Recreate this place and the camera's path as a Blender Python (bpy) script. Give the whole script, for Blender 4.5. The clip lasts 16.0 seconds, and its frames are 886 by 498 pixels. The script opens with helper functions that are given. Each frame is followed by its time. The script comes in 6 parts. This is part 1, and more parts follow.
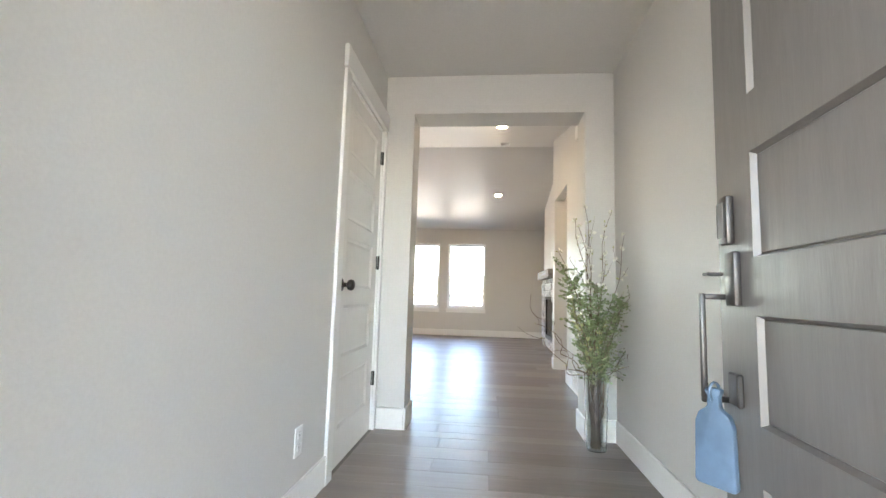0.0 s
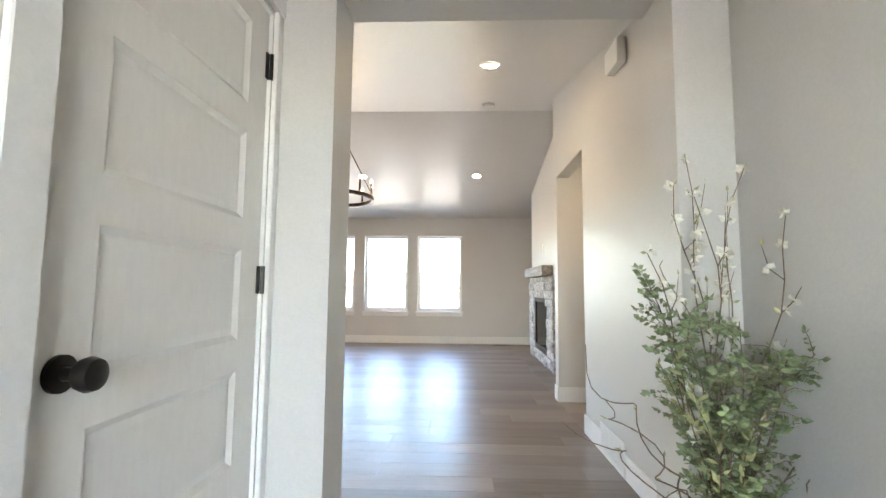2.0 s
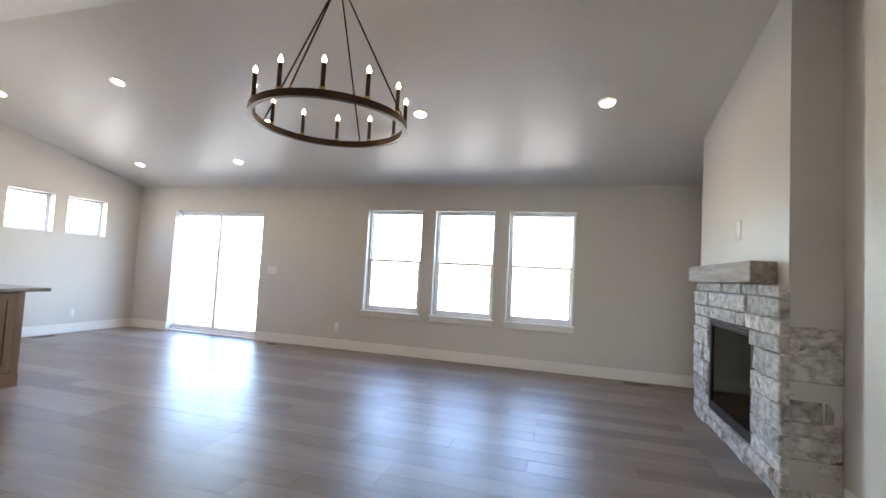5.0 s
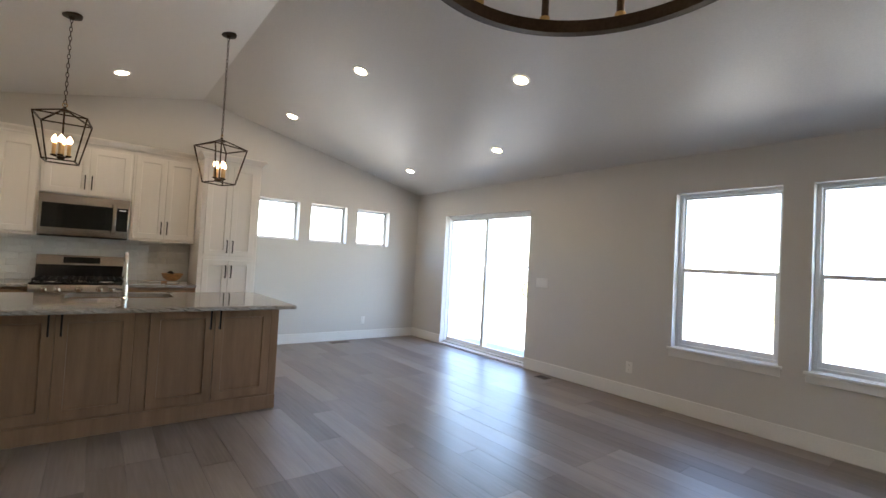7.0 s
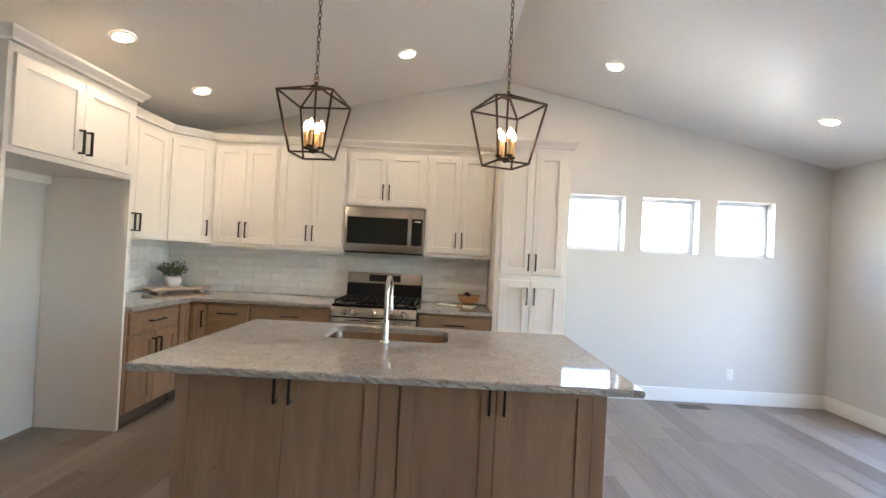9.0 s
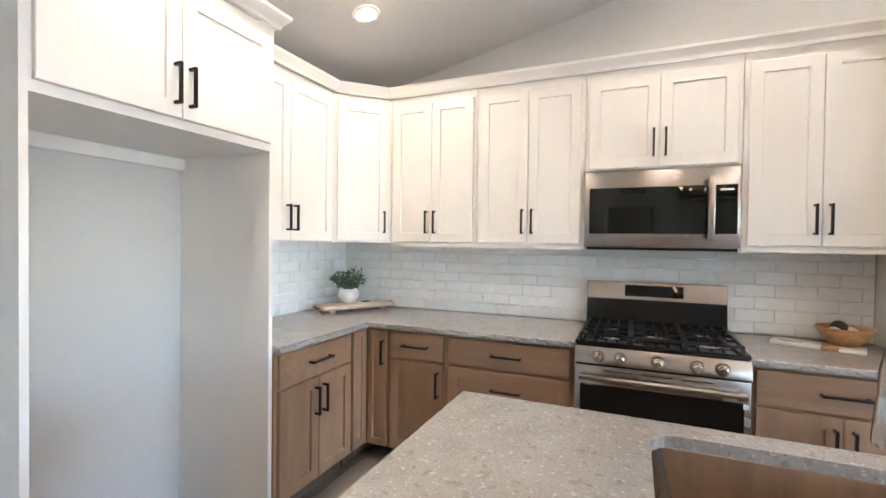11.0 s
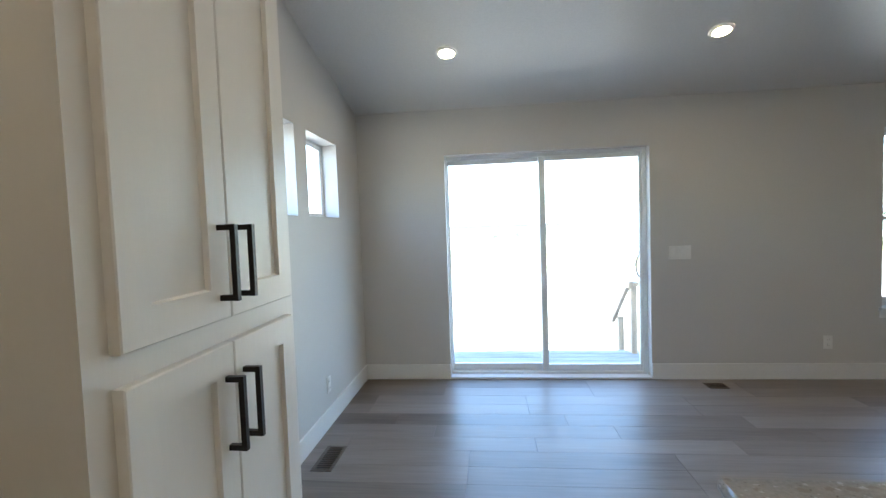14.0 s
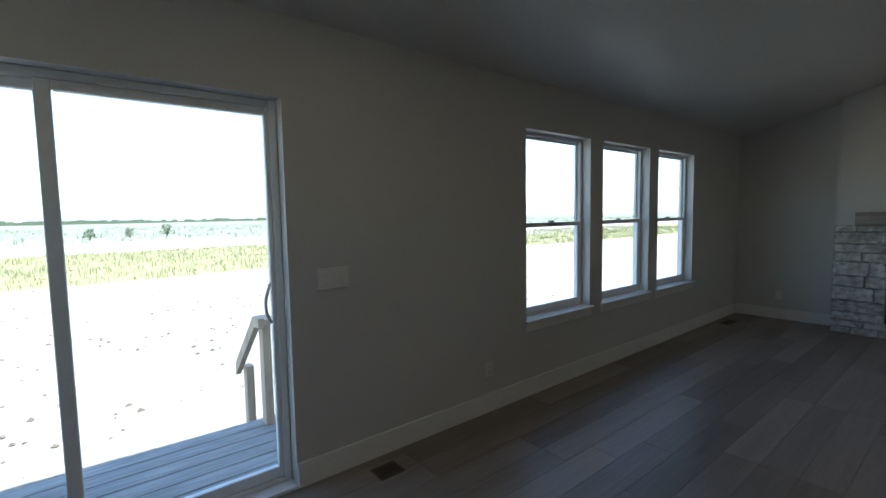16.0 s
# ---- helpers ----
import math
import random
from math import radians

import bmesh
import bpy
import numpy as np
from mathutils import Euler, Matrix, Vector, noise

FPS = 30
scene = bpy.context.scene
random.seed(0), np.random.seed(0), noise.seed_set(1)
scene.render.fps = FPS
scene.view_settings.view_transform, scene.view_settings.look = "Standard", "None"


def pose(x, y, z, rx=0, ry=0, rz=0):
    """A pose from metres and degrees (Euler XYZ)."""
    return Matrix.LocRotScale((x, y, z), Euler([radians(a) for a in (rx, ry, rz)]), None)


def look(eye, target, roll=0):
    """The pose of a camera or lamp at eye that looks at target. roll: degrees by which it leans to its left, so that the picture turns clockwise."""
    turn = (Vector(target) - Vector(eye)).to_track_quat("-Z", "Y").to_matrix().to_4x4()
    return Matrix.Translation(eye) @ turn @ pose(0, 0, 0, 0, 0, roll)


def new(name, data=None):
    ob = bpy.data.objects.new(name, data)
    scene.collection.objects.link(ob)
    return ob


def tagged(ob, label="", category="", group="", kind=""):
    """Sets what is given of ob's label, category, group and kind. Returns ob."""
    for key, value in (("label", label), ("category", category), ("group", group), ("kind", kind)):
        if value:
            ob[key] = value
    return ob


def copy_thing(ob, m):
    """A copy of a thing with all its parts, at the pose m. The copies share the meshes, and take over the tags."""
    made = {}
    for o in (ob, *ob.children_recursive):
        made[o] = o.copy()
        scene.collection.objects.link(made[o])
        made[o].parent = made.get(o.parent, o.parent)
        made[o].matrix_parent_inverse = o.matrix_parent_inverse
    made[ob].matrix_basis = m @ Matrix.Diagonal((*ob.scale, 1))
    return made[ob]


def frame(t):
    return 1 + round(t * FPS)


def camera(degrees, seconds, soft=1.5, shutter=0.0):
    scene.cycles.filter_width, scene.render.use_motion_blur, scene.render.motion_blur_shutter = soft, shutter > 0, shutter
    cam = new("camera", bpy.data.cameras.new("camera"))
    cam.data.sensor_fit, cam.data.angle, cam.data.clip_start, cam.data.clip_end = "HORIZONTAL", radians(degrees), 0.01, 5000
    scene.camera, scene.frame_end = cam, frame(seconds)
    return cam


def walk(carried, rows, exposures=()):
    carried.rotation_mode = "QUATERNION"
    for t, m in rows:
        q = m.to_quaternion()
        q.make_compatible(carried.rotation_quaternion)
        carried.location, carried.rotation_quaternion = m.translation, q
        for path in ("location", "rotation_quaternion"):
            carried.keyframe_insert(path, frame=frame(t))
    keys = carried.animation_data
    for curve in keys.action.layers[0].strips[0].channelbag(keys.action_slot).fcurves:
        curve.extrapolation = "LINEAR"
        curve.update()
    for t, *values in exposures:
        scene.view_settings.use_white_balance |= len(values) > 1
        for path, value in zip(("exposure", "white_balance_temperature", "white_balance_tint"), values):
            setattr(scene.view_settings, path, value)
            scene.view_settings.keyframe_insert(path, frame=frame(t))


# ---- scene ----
cam = camera(89.8, 16.0)
PATH = [
    (0, (7.437, -10.235, 0.901), (7.236, -8.256, 1.108), 1.7),
    (0.5, (7.408, -9.875, 0.948), (7.248, -7.893, 1.164), 0.9),
    (1, (7.384, -9.509, 1.007), (7.256, -7.524, 1.215), 0.8),
    (1.5, (7.361, -9.108, 1.055), (7.259, -7.12, 1.25), 0.8),
    (2, (7.345, -8.709, 1.09), (7.271, -6.717, 1.26), 0.5),
    (2.5, (7.327, -8.264, 1.114), (7.309, -6.269, 1.257), 0.7),
    (3, (7.355, -7.818, 1.141), (7.367, -5.822, 1.264), 1.2),
    (5.3, (7.341, -5.744, 1.223), (6.616, -3.882, 1.328), 3.2),
    (5.5, (7.285, -5.56, 1.236), (6.44, -3.749, 1.333), 3.2),
    (6, (7.089, -5.129, 1.254), (5.964, -3.477, 1.341), 3.3),
    (6.5, (6.799, -4.754, 1.282), (5.435, -3.294, 1.356), 3.2),
    (7, (6.44, -4.433, 1.305), (4.864, -3.203, 1.363), 3.1),
    (7.5, (6.027, -4.186, 1.321), (4.269, -3.234, 1.365), 2.9),
    (8, (5.576, -4.011, 1.338), (3.682, -3.369, 1.367), 3.0),
    (8.5, (5.099, -3.918, 1.361), (3.123, -3.608, 1.384), 3.0),
    (9, (4.6, -3.908, 1.381), (2.6, -3.933, 1.405), 2.9),
    (9.5, (4.117, -3.991, 1.396), (2.147, -4.339, 1.394), 2.6),
    (9.7, (3.938, -4.049, 1.400), (1.998, -4.537, 1.393), 2.6),
    (10.75, (3.187, -4.522, 1.395), (1.370, -5.358, 1.365), 0.9),
    (11.8, (2.515, -4.91, 1.372), (0.523, -5.082, 1.33), -1.0),
    (12, (2.366, -4.936, 1.394), (0.369, -4.842, 1.356), -1.4),
    (12.5, (1.972, -4.894, 1.409), (0.149, -4.072, 1.381), -2.2),
    (13, (1.593, -4.715, 1.448), (0.238, -3.245, 1.382), -2.4),
    (13.5, (1.291, -4.388, 1.437), (0.637, -2.5, 1.359), -3.0),
    (14, (1.174, -4.021, 1.403), (0.971, -2.034, 1.304), -2.0),
    (14.5, (1.145, -3.576, 1.399), (1.125, -1.579, 1.281), -1.0),
    (15, (1.25, -3.138, 1.364), (1.579, -1.167, 1.275), -1.2),
    (15.5, (1.505, -2.697, 1.399), (2.294, -0.863, 1.281), -1.3),
    (16, (1.78, -2.277, 1.447), (3.023, -0.718, 1.293), -1.0),
]
EXPOSURES = [
    (0.0, 5.08, 6800, 11), (0.5, 5.3, 6850, 11), (1.0, 5.26, 6750, 10), (2.0, 5.2, 6550, 10), (3.0, 5.05, 6200, 11), (5.5, 4.36, 6250, 11), (7.0, 4.02, 6300, 10), (8.0, 4.42, 6150, 10), (8.5, 4.58, 6150, 10), (9.5, 4.95, 6050, 10),
    (11.8, 5.42, 5300, 11), (12.0, 5.35, 5350, 11), (12.8, 5.08, 5550, 9), (13.5, 4.02, 5700, 4), (14.0, 3.8, 5750, 2), (14.5, 3.42, 5800, 0), (15.3, 2.72, 5700, 0), (16.0, 2.1, 5700, 0),
]
walk(cam, [(t, look(eye, target, roll)) for t, eye, target, roll in PATH], EXPOSURES)

# ---- world and sun: clear midday, the sun high behind the house ----
SUN_ELEVATION, SUN_AZIMUTH = 62.0, 170.0
world = bpy.data.worlds.new("daylight")
scene.world = world
world.use_nodes = True
wn = world.node_tree.nodes
wl = world.node_tree.links
sky = wn.new("ShaderNodeTexSky")
sky.sky_type = "NISHITA"
sky.sun_disc = False
sky.sun_elevation = radians(SUN_ELEVATION)
sky.sun_rotation = radians(SUN_AZIMUTH)
sky.air_density, sky.dust_density, sky.ozone_density = 1.0, 1.2, 1.0
wn["Background"].inputs["Strength"].default_value = 0.14
wl.new(sky.outputs[0], wn["Background"].inputs["Color"])
sun_data = bpy.data.lights.new("sun", "SUN")
sun_data.energy, sun_data.angle, sun_data.color = 3.8, radians(0.5), (1.0, 0.95, 0.87)
sun = new("sun", sun_data)
sun_way = Vector((0.25, -0.40, math.tan(radians(SUN_ELEVATION)) * 0.47)).normalized()
sun.rotation_mode = "QUATERNION"
sun.rotation_quaternion = sun_way.to_track_quat("Z", "Y")
sun.location = (4, -12, 14)


# ---- materials ----
def material(name, color, rough=0.5, metal=0.0, var=0.08, grain=(40, 40, 40), coarse=1.3, bump=0.02, rand=0.0, dark=None,
             detail=4.0, spread=(0.35, 0.65), ior=1.45, rough_var=0.06, speck=None):
    """A painted, wooden, metal or mineral surface: fine grain, broad stains, a little relief, and a tint of its own per piece."""
    m = bpy.data.materials.new(name)
    m.use_nodes = True
    n, l = m.node_tree.nodes, m.node_tree.links
    b = n["Principled BSDF"]
    geo = n.new("ShaderNodeNewGeometry")
    info = n.new("ShaderNodeObjectInfo")
    shift = n.new("ShaderNodeVectorMath")
    shift.operation = "MULTIPLY_ADD"
    l.new(info.outputs["Random"], shift.inputs[0])
    shift.inputs[1].default_value = (13.7 * rand, 7.1 * rand, 3.3 * rand)
    l.new(geo.outputs["Position"], shift.inputs[2])
    mapping = n.new("ShaderNodeMapping")
    mapping.inputs["Scale"].default_value = grain
    l.new(shift.outputs[0], mapping.inputs["Vector"])
    fine = n.new("ShaderNodeTexNoise")
    fine.inputs["Scale"].default_value = 1.0
    fine.inputs["Detail"].default_value = detail
    fine.inputs["Roughness"].default_value = 0.6
    l.new(mapping.outputs[0], fine.inputs["Vector"])
    broad = n.new("ShaderNodeTexNoise")
    broad.inputs["Scale"].default_value = coarse
    broad.inputs["Detail"].default_value = 2.0
    l.new(shift.outputs[0], broad.inputs["Vector"])
    ramp = n.new("ShaderNodeValToRGB")
    low = dark or tuple(c * (1 - var) for c in color)
    ramp.color_ramp.elements[0].position, ramp.color_ramp.elements[1].position = spread
    ramp.color_ramp.elements[0].color = (*low, 1)
    ramp.color_ramp.elements[1].color = (*(min(1, c * (1 + var * 0.6)) for c in color), 1)
    l.new(fine.outputs["Fac"], ramp.inputs["Fac"])
    hue = n.new("ShaderNodeHueSaturation")
    amount = n.new("ShaderNodeMapRange")
    amount.inputs["From Min"].default_value, amount.inputs["From Max"].default_value = 0.3, 0.7
    amount.inputs["To Min"].default_value, amount.inputs["To Max"].default_value = 1 - var * 0.7, 1 + var * 0.5
    l.new(broad.outputs["Fac"], amount.inputs["Value"])
    last = amount.outputs[0]
    if rand:
        tint = n.new("ShaderNodeMapRange")
        tint.inputs["To Min"].default_value, tint.inputs["To Max"].default_value = 1 - rand * 0.3, 1 + rand * 0.3
        l.new(info.outputs["Random"], tint.inputs["Value"])
        times = n.new("ShaderNodeMath")
        times.operation = "MULTIPLY"
        l.new(last, times.inputs[0])
        l.new(tint.outputs[0], times.inputs[1])
        last = times.outputs[0]
    l.new(last, hue.inputs["Value"])
    l.new(ramp.outputs[0], hue.inputs["Color"])
    col = hue.outputs[0]
    if speck:
        for scale, limit, tone in speck:
            vor = n.new("ShaderNodeTexNoise")
            vor.inputs["Scale"].default_value = scale
            vor.inputs["Detail"].default_value = 3.0
            l.new(geo.outputs["Position"], vor.inputs["Vector"])
            cut = n.new("ShaderNodeMapRange")
            cut.inputs["From Min"].default_value, cut.inputs["From Max"].default_value = limit, limit + 0.04
            l.new(vor.outputs["Fac"], cut.inputs["Value"])
            mix = n.new("ShaderNodeMix")
            mix.data_type = "RGBA"
            l.new(cut.outputs[0], mix.inputs["Factor"])
            l.new(col, mix.inputs["A"])
            mix.inputs["B"].default_value = (*tone, 1)
            col = mix.outputs["Result"]
    l.new(col, b.inputs["Base Color"])
    gloss = n.new("ShaderNodeMapRange")
    gloss.inputs["To Min"].default_value, gloss.inputs["To Max"].default_value = max(0.02, rough - rough_var), min(1, rough + rough_var)
    l.new(broad.outputs["Fac"], gloss.inputs["Value"])
    l.new(gloss.outputs[0], b.inputs["Roughness"])
    b.inputs["Metallic"].default_value = metal
    b.inputs["IOR"].default_value = ior
    if bump:
        bp = n.new("ShaderNodeBump")
        bp.inputs["Strength"].default_value = 0.35
        bp.inputs["Distance"].default_value = bump
        l.new(fine.outputs["Fac"], bp.inputs["Height"])
        l.new(bp.outputs[0], b.inputs["Normal"])
    return m


def plank_material(name, light, dark):
    """Satin wood-look planks: long soft streaks and fine grain along x, each plank with its own tone."""
    m = bpy.data.materials.new(name)
    m.use_nodes = True
    n, l = m.node_tree.nodes, m.node_tree.links
    b = n["Principled BSDF"]
    geo, info, shift = n.new("ShaderNodeNewGeometry"), n.new("ShaderNodeObjectInfo"), n.new("ShaderNodeVectorMath")
    shift.operation = "MULTIPLY_ADD"
    shift.inputs[1].default_value = (31.0, 17.0, 5.0)
    l.new(info.outputs["Random"], shift.inputs[0])
    l.new(geo.outputs["Position"], shift.inputs[2])
    noises = []
    for scale, detail in (((0.9, 8.0, 1.0), 3.0), ((3.5, 70.0, 1.0), 4.0)):
        mp, nz = n.new("ShaderNodeMapping"), n.new("ShaderNodeTexNoise")
        mp.inputs["Scale"].default_value = scale
        nz.inputs["Scale"].default_value, nz.inputs["Detail"].default_value = 1.0, detail
        l.new(shift.outputs[0], mp.inputs["Vector"])
        l.new(mp.outputs[0], nz.inputs["Vector"])
        noises.append(nz)
    mix = n.new("ShaderNodeMath")
    mix.operation, mix.inputs[1].default_value = "MULTIPLY_ADD", 0.36
    l.new(noises[1].outputs["Fac"], mix.inputs[0])
    half = n.new("ShaderNodeMath")
    half.operation, half.inputs[1].default_value, half.inputs[2].default_value = "MULTIPLY_ADD", 0.62, 0.0
    l.new(noises[0].outputs["Fac"], half.inputs[0])
    l.new(half.outputs[0], mix.inputs[2])
    tone = n.new("ShaderNodeMath")
    tone.operation, tone.inputs[1].default_value = "MULTIPLY_ADD", 0.38
    l.new(info.outputs["Random"], tone.inputs[0])
    l.new(mix.outputs[0], tone.inputs[2])
    ramp = n.new("ShaderNodeValToRGB")
    ramp.color_ramp.elements[0].position, ramp.color_ramp.elements[1].position = 0.38, 0.97
    ramp.color_ramp.elements[0].color, ramp.color_ramp.elements[1].color = (*dark, 1), (*light, 1)
    l.new(tone.outputs[0], ramp.inputs["Fac"])
    l.new(ramp.outputs[0], b.inputs["Base Color"])
    gloss = n.new("ShaderNodeMapRange")
    gloss.inputs["To Min"].default_value, gloss.inputs["To Max"].default_value = 0.26, 0.50
    l.new(noises[0].outputs["Fac"], gloss.inputs["Value"])
    l.new(gloss.outputs[0], b.inputs["Roughness"])
    return m


def glow(name, color, strength):
    m = bpy.data.materials.new(name)
    m.use_nodes = True
    b = m.node_tree.nodes["Principled BSDF"]
    b.inputs["Base Color"].default_value = (*color, 1)
    b.inputs["Emission Color"].default_value = (*color, 1)
    b.inputs["Emission Strength"].default_value = strength
    return m


def pane_glass(name, tint=(1, 1, 1)):
    """Thin clear glazing: lets light straight through, and mirrors at a slant."""
    m = bpy.data.materials.new(name)
    m.use_nodes = True
    n, l = m.node_tree.nodes, m.node_tree.links
    clear, shine, mix, slant = n.new("ShaderNodeBsdfTransparent"), n.new("ShaderNodeBsdfGlossy"), n.new("ShaderNodeMixShader"), n.new("ShaderNodeLayerWeight")
    power, scaled = n.new("ShaderNodeMath"), n.new("ShaderNodeMath")
    power.operation, power.inputs[1].default_value = "POWER", 5.0
    scaled.operation, scaled.inputs[1].default_value, scaled.inputs[2].default_value = "MULTIPLY_ADD", 0.6, 0.03
    clear.inputs[0].default_value = (*tint, 1)
    shine.inputs["Roughness"].default_value = 0.02
    l.new(slant.outputs["Facing"], power.inputs[0])
    l.new(power.outputs[0], scaled.inputs[0])
    l.new(scaled.outputs[0], mix.inputs[0])
    l.new(clear.outputs[0], mix.inputs[1])
    l.new(shine.outputs[0], mix.inputs[2])
    l.new(mix.outputs[0], n["Material Output"].inputs[0])
    return m


WALL = material("greige_wall_paint", (0.595, 0.58, 0.55), 0.48, var=0.025, grain=(90, 90, 90), coarse=0.5, bump=0.002, rough_var=0.05)
CEIL = material("satin_ceiling_paint", (0.64, 0.62, 0.585), 0.34, var=0.03, grain=(70, 70, 70), coarse=0.6, bump=0.004, rough_var=0.05)
TRIM = material("white_trim_paint", (0.78, 0.77, 0.74), 0.35, var=0.025, grain=(60, 60, 60), coarse=2, bump=0.002)
DOORW = material("white_door_paint", (0.74, 0.72, 0.68), 0.38, var=0.025, grain=(50, 50, 15), coarse=2, bump=0.002)
VINYL = material("white_vinyl", (0.80, 0.81, 0.81), 0.32, var=0.02, grain=(30, 30, 30), bump=0.0)
FLOOR = plank_material("grey_brown_plank", (0.315, 0.268, 0.232), (0.135, 0.108, 0.088))
GAP = material("plank_joint", (0.16, 0.135, 0.115), 0.6)
ALDER = material("stained_knotty_alder", (0.32, 0.196, 0.112), 0.42, var=0.10, grain=(14, 14, 1.6), coarse=2.6, bump=0.003, rand=0.35,
                 dark=(0.225, 0.133, 0.076), detail=6, spread=(0.25, 0.7), speck=[(7.5, 0.735, (0.09, 0.05, 0.03))])
ALDERH = material("stained_knotty_alder_level", (0.32, 0.196, 0.112), 0.42, var=0.10, grain=(14, 1.6, 14), coarse=2.6, bump=0.003, rand=0.35,
                  dark=(0.225, 0.133, 0.076), detail=6, spread=(0.25, 0.7), speck=[(7.5, 0.735, (0.09, 0.05, 0.03))])
KICK = material("dark_toe_kick", (0.10, 0.065, 0.042), 0.5, var=0.2)
CABW = material("white_cabinet_paint", (0.80, 0.765, 0.715), 0.36, var=0.012, grain=(18, 18, 3), coarse=1.8, bump=0.003, rand=0.04)
GRANITE = material("speckled_granite", (0.335, 0.312, 0.288), 0.06, ior=1.55, var=0.12, grain=(120, 120, 120), coarse=9, bump=0.0, detail=6, rough_var=0.03,
                   speck=[(26, 0.60, (0.275, 0.245, 0.215)), (62, 0.62, (0.44, 0.425, 0.40)), (95, 0.66, (0.17, 0.155, 0.14))])
TILE = material("glossy_white_tile", (0.82, 0.825, 0.81), 0.14, var=0.03, grain=(25, 25, 25), coarse=5, bump=0.004, rand=0.10)
GROUT = material("grey_grout", (0.78, 0.775, 0.75), 0.85, var=0.1, grain=(200, 200, 200))
STEEL = material("brushed_steel", (0.43, 0.38, 0.33), 0.25, 1.0, var=0.08, grain=(300, 4, 300), coarse=3, bump=0.0006)
NICKEL = material("brushed_nickel", (0.66, 0.62, 0.56), 0.22, 1.0, var=0.05, grain=(200, 200, 10), bump=0.0)
BLACKG = material("black_glass", (0.007, 0.0075, 0.007), 0.03, ior=1.42, var=0.05, bump=0.0, rough_var=0.008)
ENAMEL = material("black_enamel", (0.009, 0.009, 0.010), 0.13, ior=1.36, var=0.1, grain=(60, 60, 60), bump=0.0)
IRON = material("cast_iron", (0.010, 0.010, 0.0105), 0.5, ior=1.35, var=0.2, grain=(150, 150, 150), bump=0.004)
BLACK = material("matt_black_metal", (0.022, 0.019, 0.017), 0.38, 0.6, var=0.15, grain=(80, 80, 80), bump=0.001)
PEWTER = material("dark_pewter_metal", (0.085, 0.078, 0.073), 0.4, 0.7, var=0.12, grain=(70, 70, 70), bump=0.001)
BRONZE = material("dark_bronze_metal", (0.055, 0.038, 0.026), 0.42, 0.8, var=0.2, grain=(70, 70, 70), bump=0.001)
GOLD = material("aged_brass", (0.48, 0.31, 0.12), 0.35, 0.9, var=0.15, grain=(80, 80, 80), bump=0.0)
SLEEVE = material("amber_candle_sleeve", (0.62, 0.42, 0.20), 0.45, var=0.12, grain=(60, 60, 60), bump=0.001)
STONE = material("pale_ledger_stone", (0.52, 0.50, 0.475), 0.8, var=0.35, grain=(16, 16, 22), coarse=5, bump=0.03, rand=0.55, detail=7,
                 dark=(0.24, 0.215, 0.19), spread=(0.3, 0.6), speck=[(9, 0.68, (0.20, 0.13, 0.08))])
MORTAR = material("stone_backing", (0.12, 0.11, 0.10), 0.9, var=0.3)
MANTEL = material("weathered_grey_beam", (0.26, 0.235, 0.21), 0.6, var=0.3, grain=(20, 2.5, 24), coarse=2.5, bump=0.006, detail=7,
                  dark=(0.15, 0.105, 0.07), spread=(0.28, 0.6))
PLATE = material("white_plastic_plate", (0.76, 0.75, 0.72), 0.4, var=0.02, bump=0.0)
TAUPE = material("taupe_door_paint", (0.135, 0.122, 0.110), 0.36, var=0.06, grain=(35, 35, 6), coarse=2, bump=0.003)
BLUE = material("pale_blue_tag", (0.09, 0.135, 0.19), 0.4, var=0.12, grain=(20, 20, 20), coarse=6, bump=0.004)
VENT = material("brown_register", (0.14, 0.11, 0.09), 0.45, 0.5, var=0.1)
PANE = pane_glass("window_pane")
GLASS = bpy.data.materials.new("clear_vase_glass")
GLASS.use_nodes = True
gb = GLASS.node_tree.nodes["Principled BSDF"]
gb.inputs["Transmission Weight"].default_value, gb.inputs["Roughness"].default_value, gb.inputs["IOR"].default_value = 1.0, 0.02, 1.45
gb.inputs["Base Color"].default_value = (0.95, 0.98, 0.97, 1)
CANLIGHT = glow("recessed_lamp_glow", (1.0, 0.76, 0.50), 10.0)
BULB = glow("candle_bulb_glow", (1.0, 0.62, 0.30), 1.3)
TWIG = material("brown_twig", (0.18, 0.125, 0.08), 0.7, var=0.3, grain=(60, 60, 60))
LEAFD = material("dark_green_leaf", (0.085, 0.13, 0.065), 0.5, var=0.3, grain=(30, 30, 30), coarse=14)
LEAF = material("green_leaf", (0.235, 0.29, 0.145), 0.5, var=0.3, grain=(30, 30, 30), coarse=14)
LEAF2 = material("pale_green_leaf", (0.42, 0.42, 0.20), 0.5, var=0.25, grain=(30, 30, 30), coarse=14)
PETAL = material("white_petal", (0.75, 0.73, 0.64), 0.6, var=0.08)
CERAMIC = material("white_ceramic", (0.78, 0.77, 0.74), 0.3, var=0.03)
BOARD = material("warm_wood_board", (0.46, 0.27, 0.15), 0.45, var=0.25, grain=(30, 6, 40), coarse=4, bump=0.002)
PALEBOARD = material("pale_wood_board", (0.56, 0.43, 0.31), 0.42, var=0.18, grain=(6, 30, 40), coarse=4, bump=0.002)
BOWL = material("honey_wood_bowl", (0.48, 0.27, 0.12), 0.35, var=0.3, grain=(20, 20, 45), coarse=6, bump=0.002)
MARBLE = material("white_marble", (0.74, 0.72, 0.68), 0.2, var=0.08, grain=(9, 9, 9), detail=8)
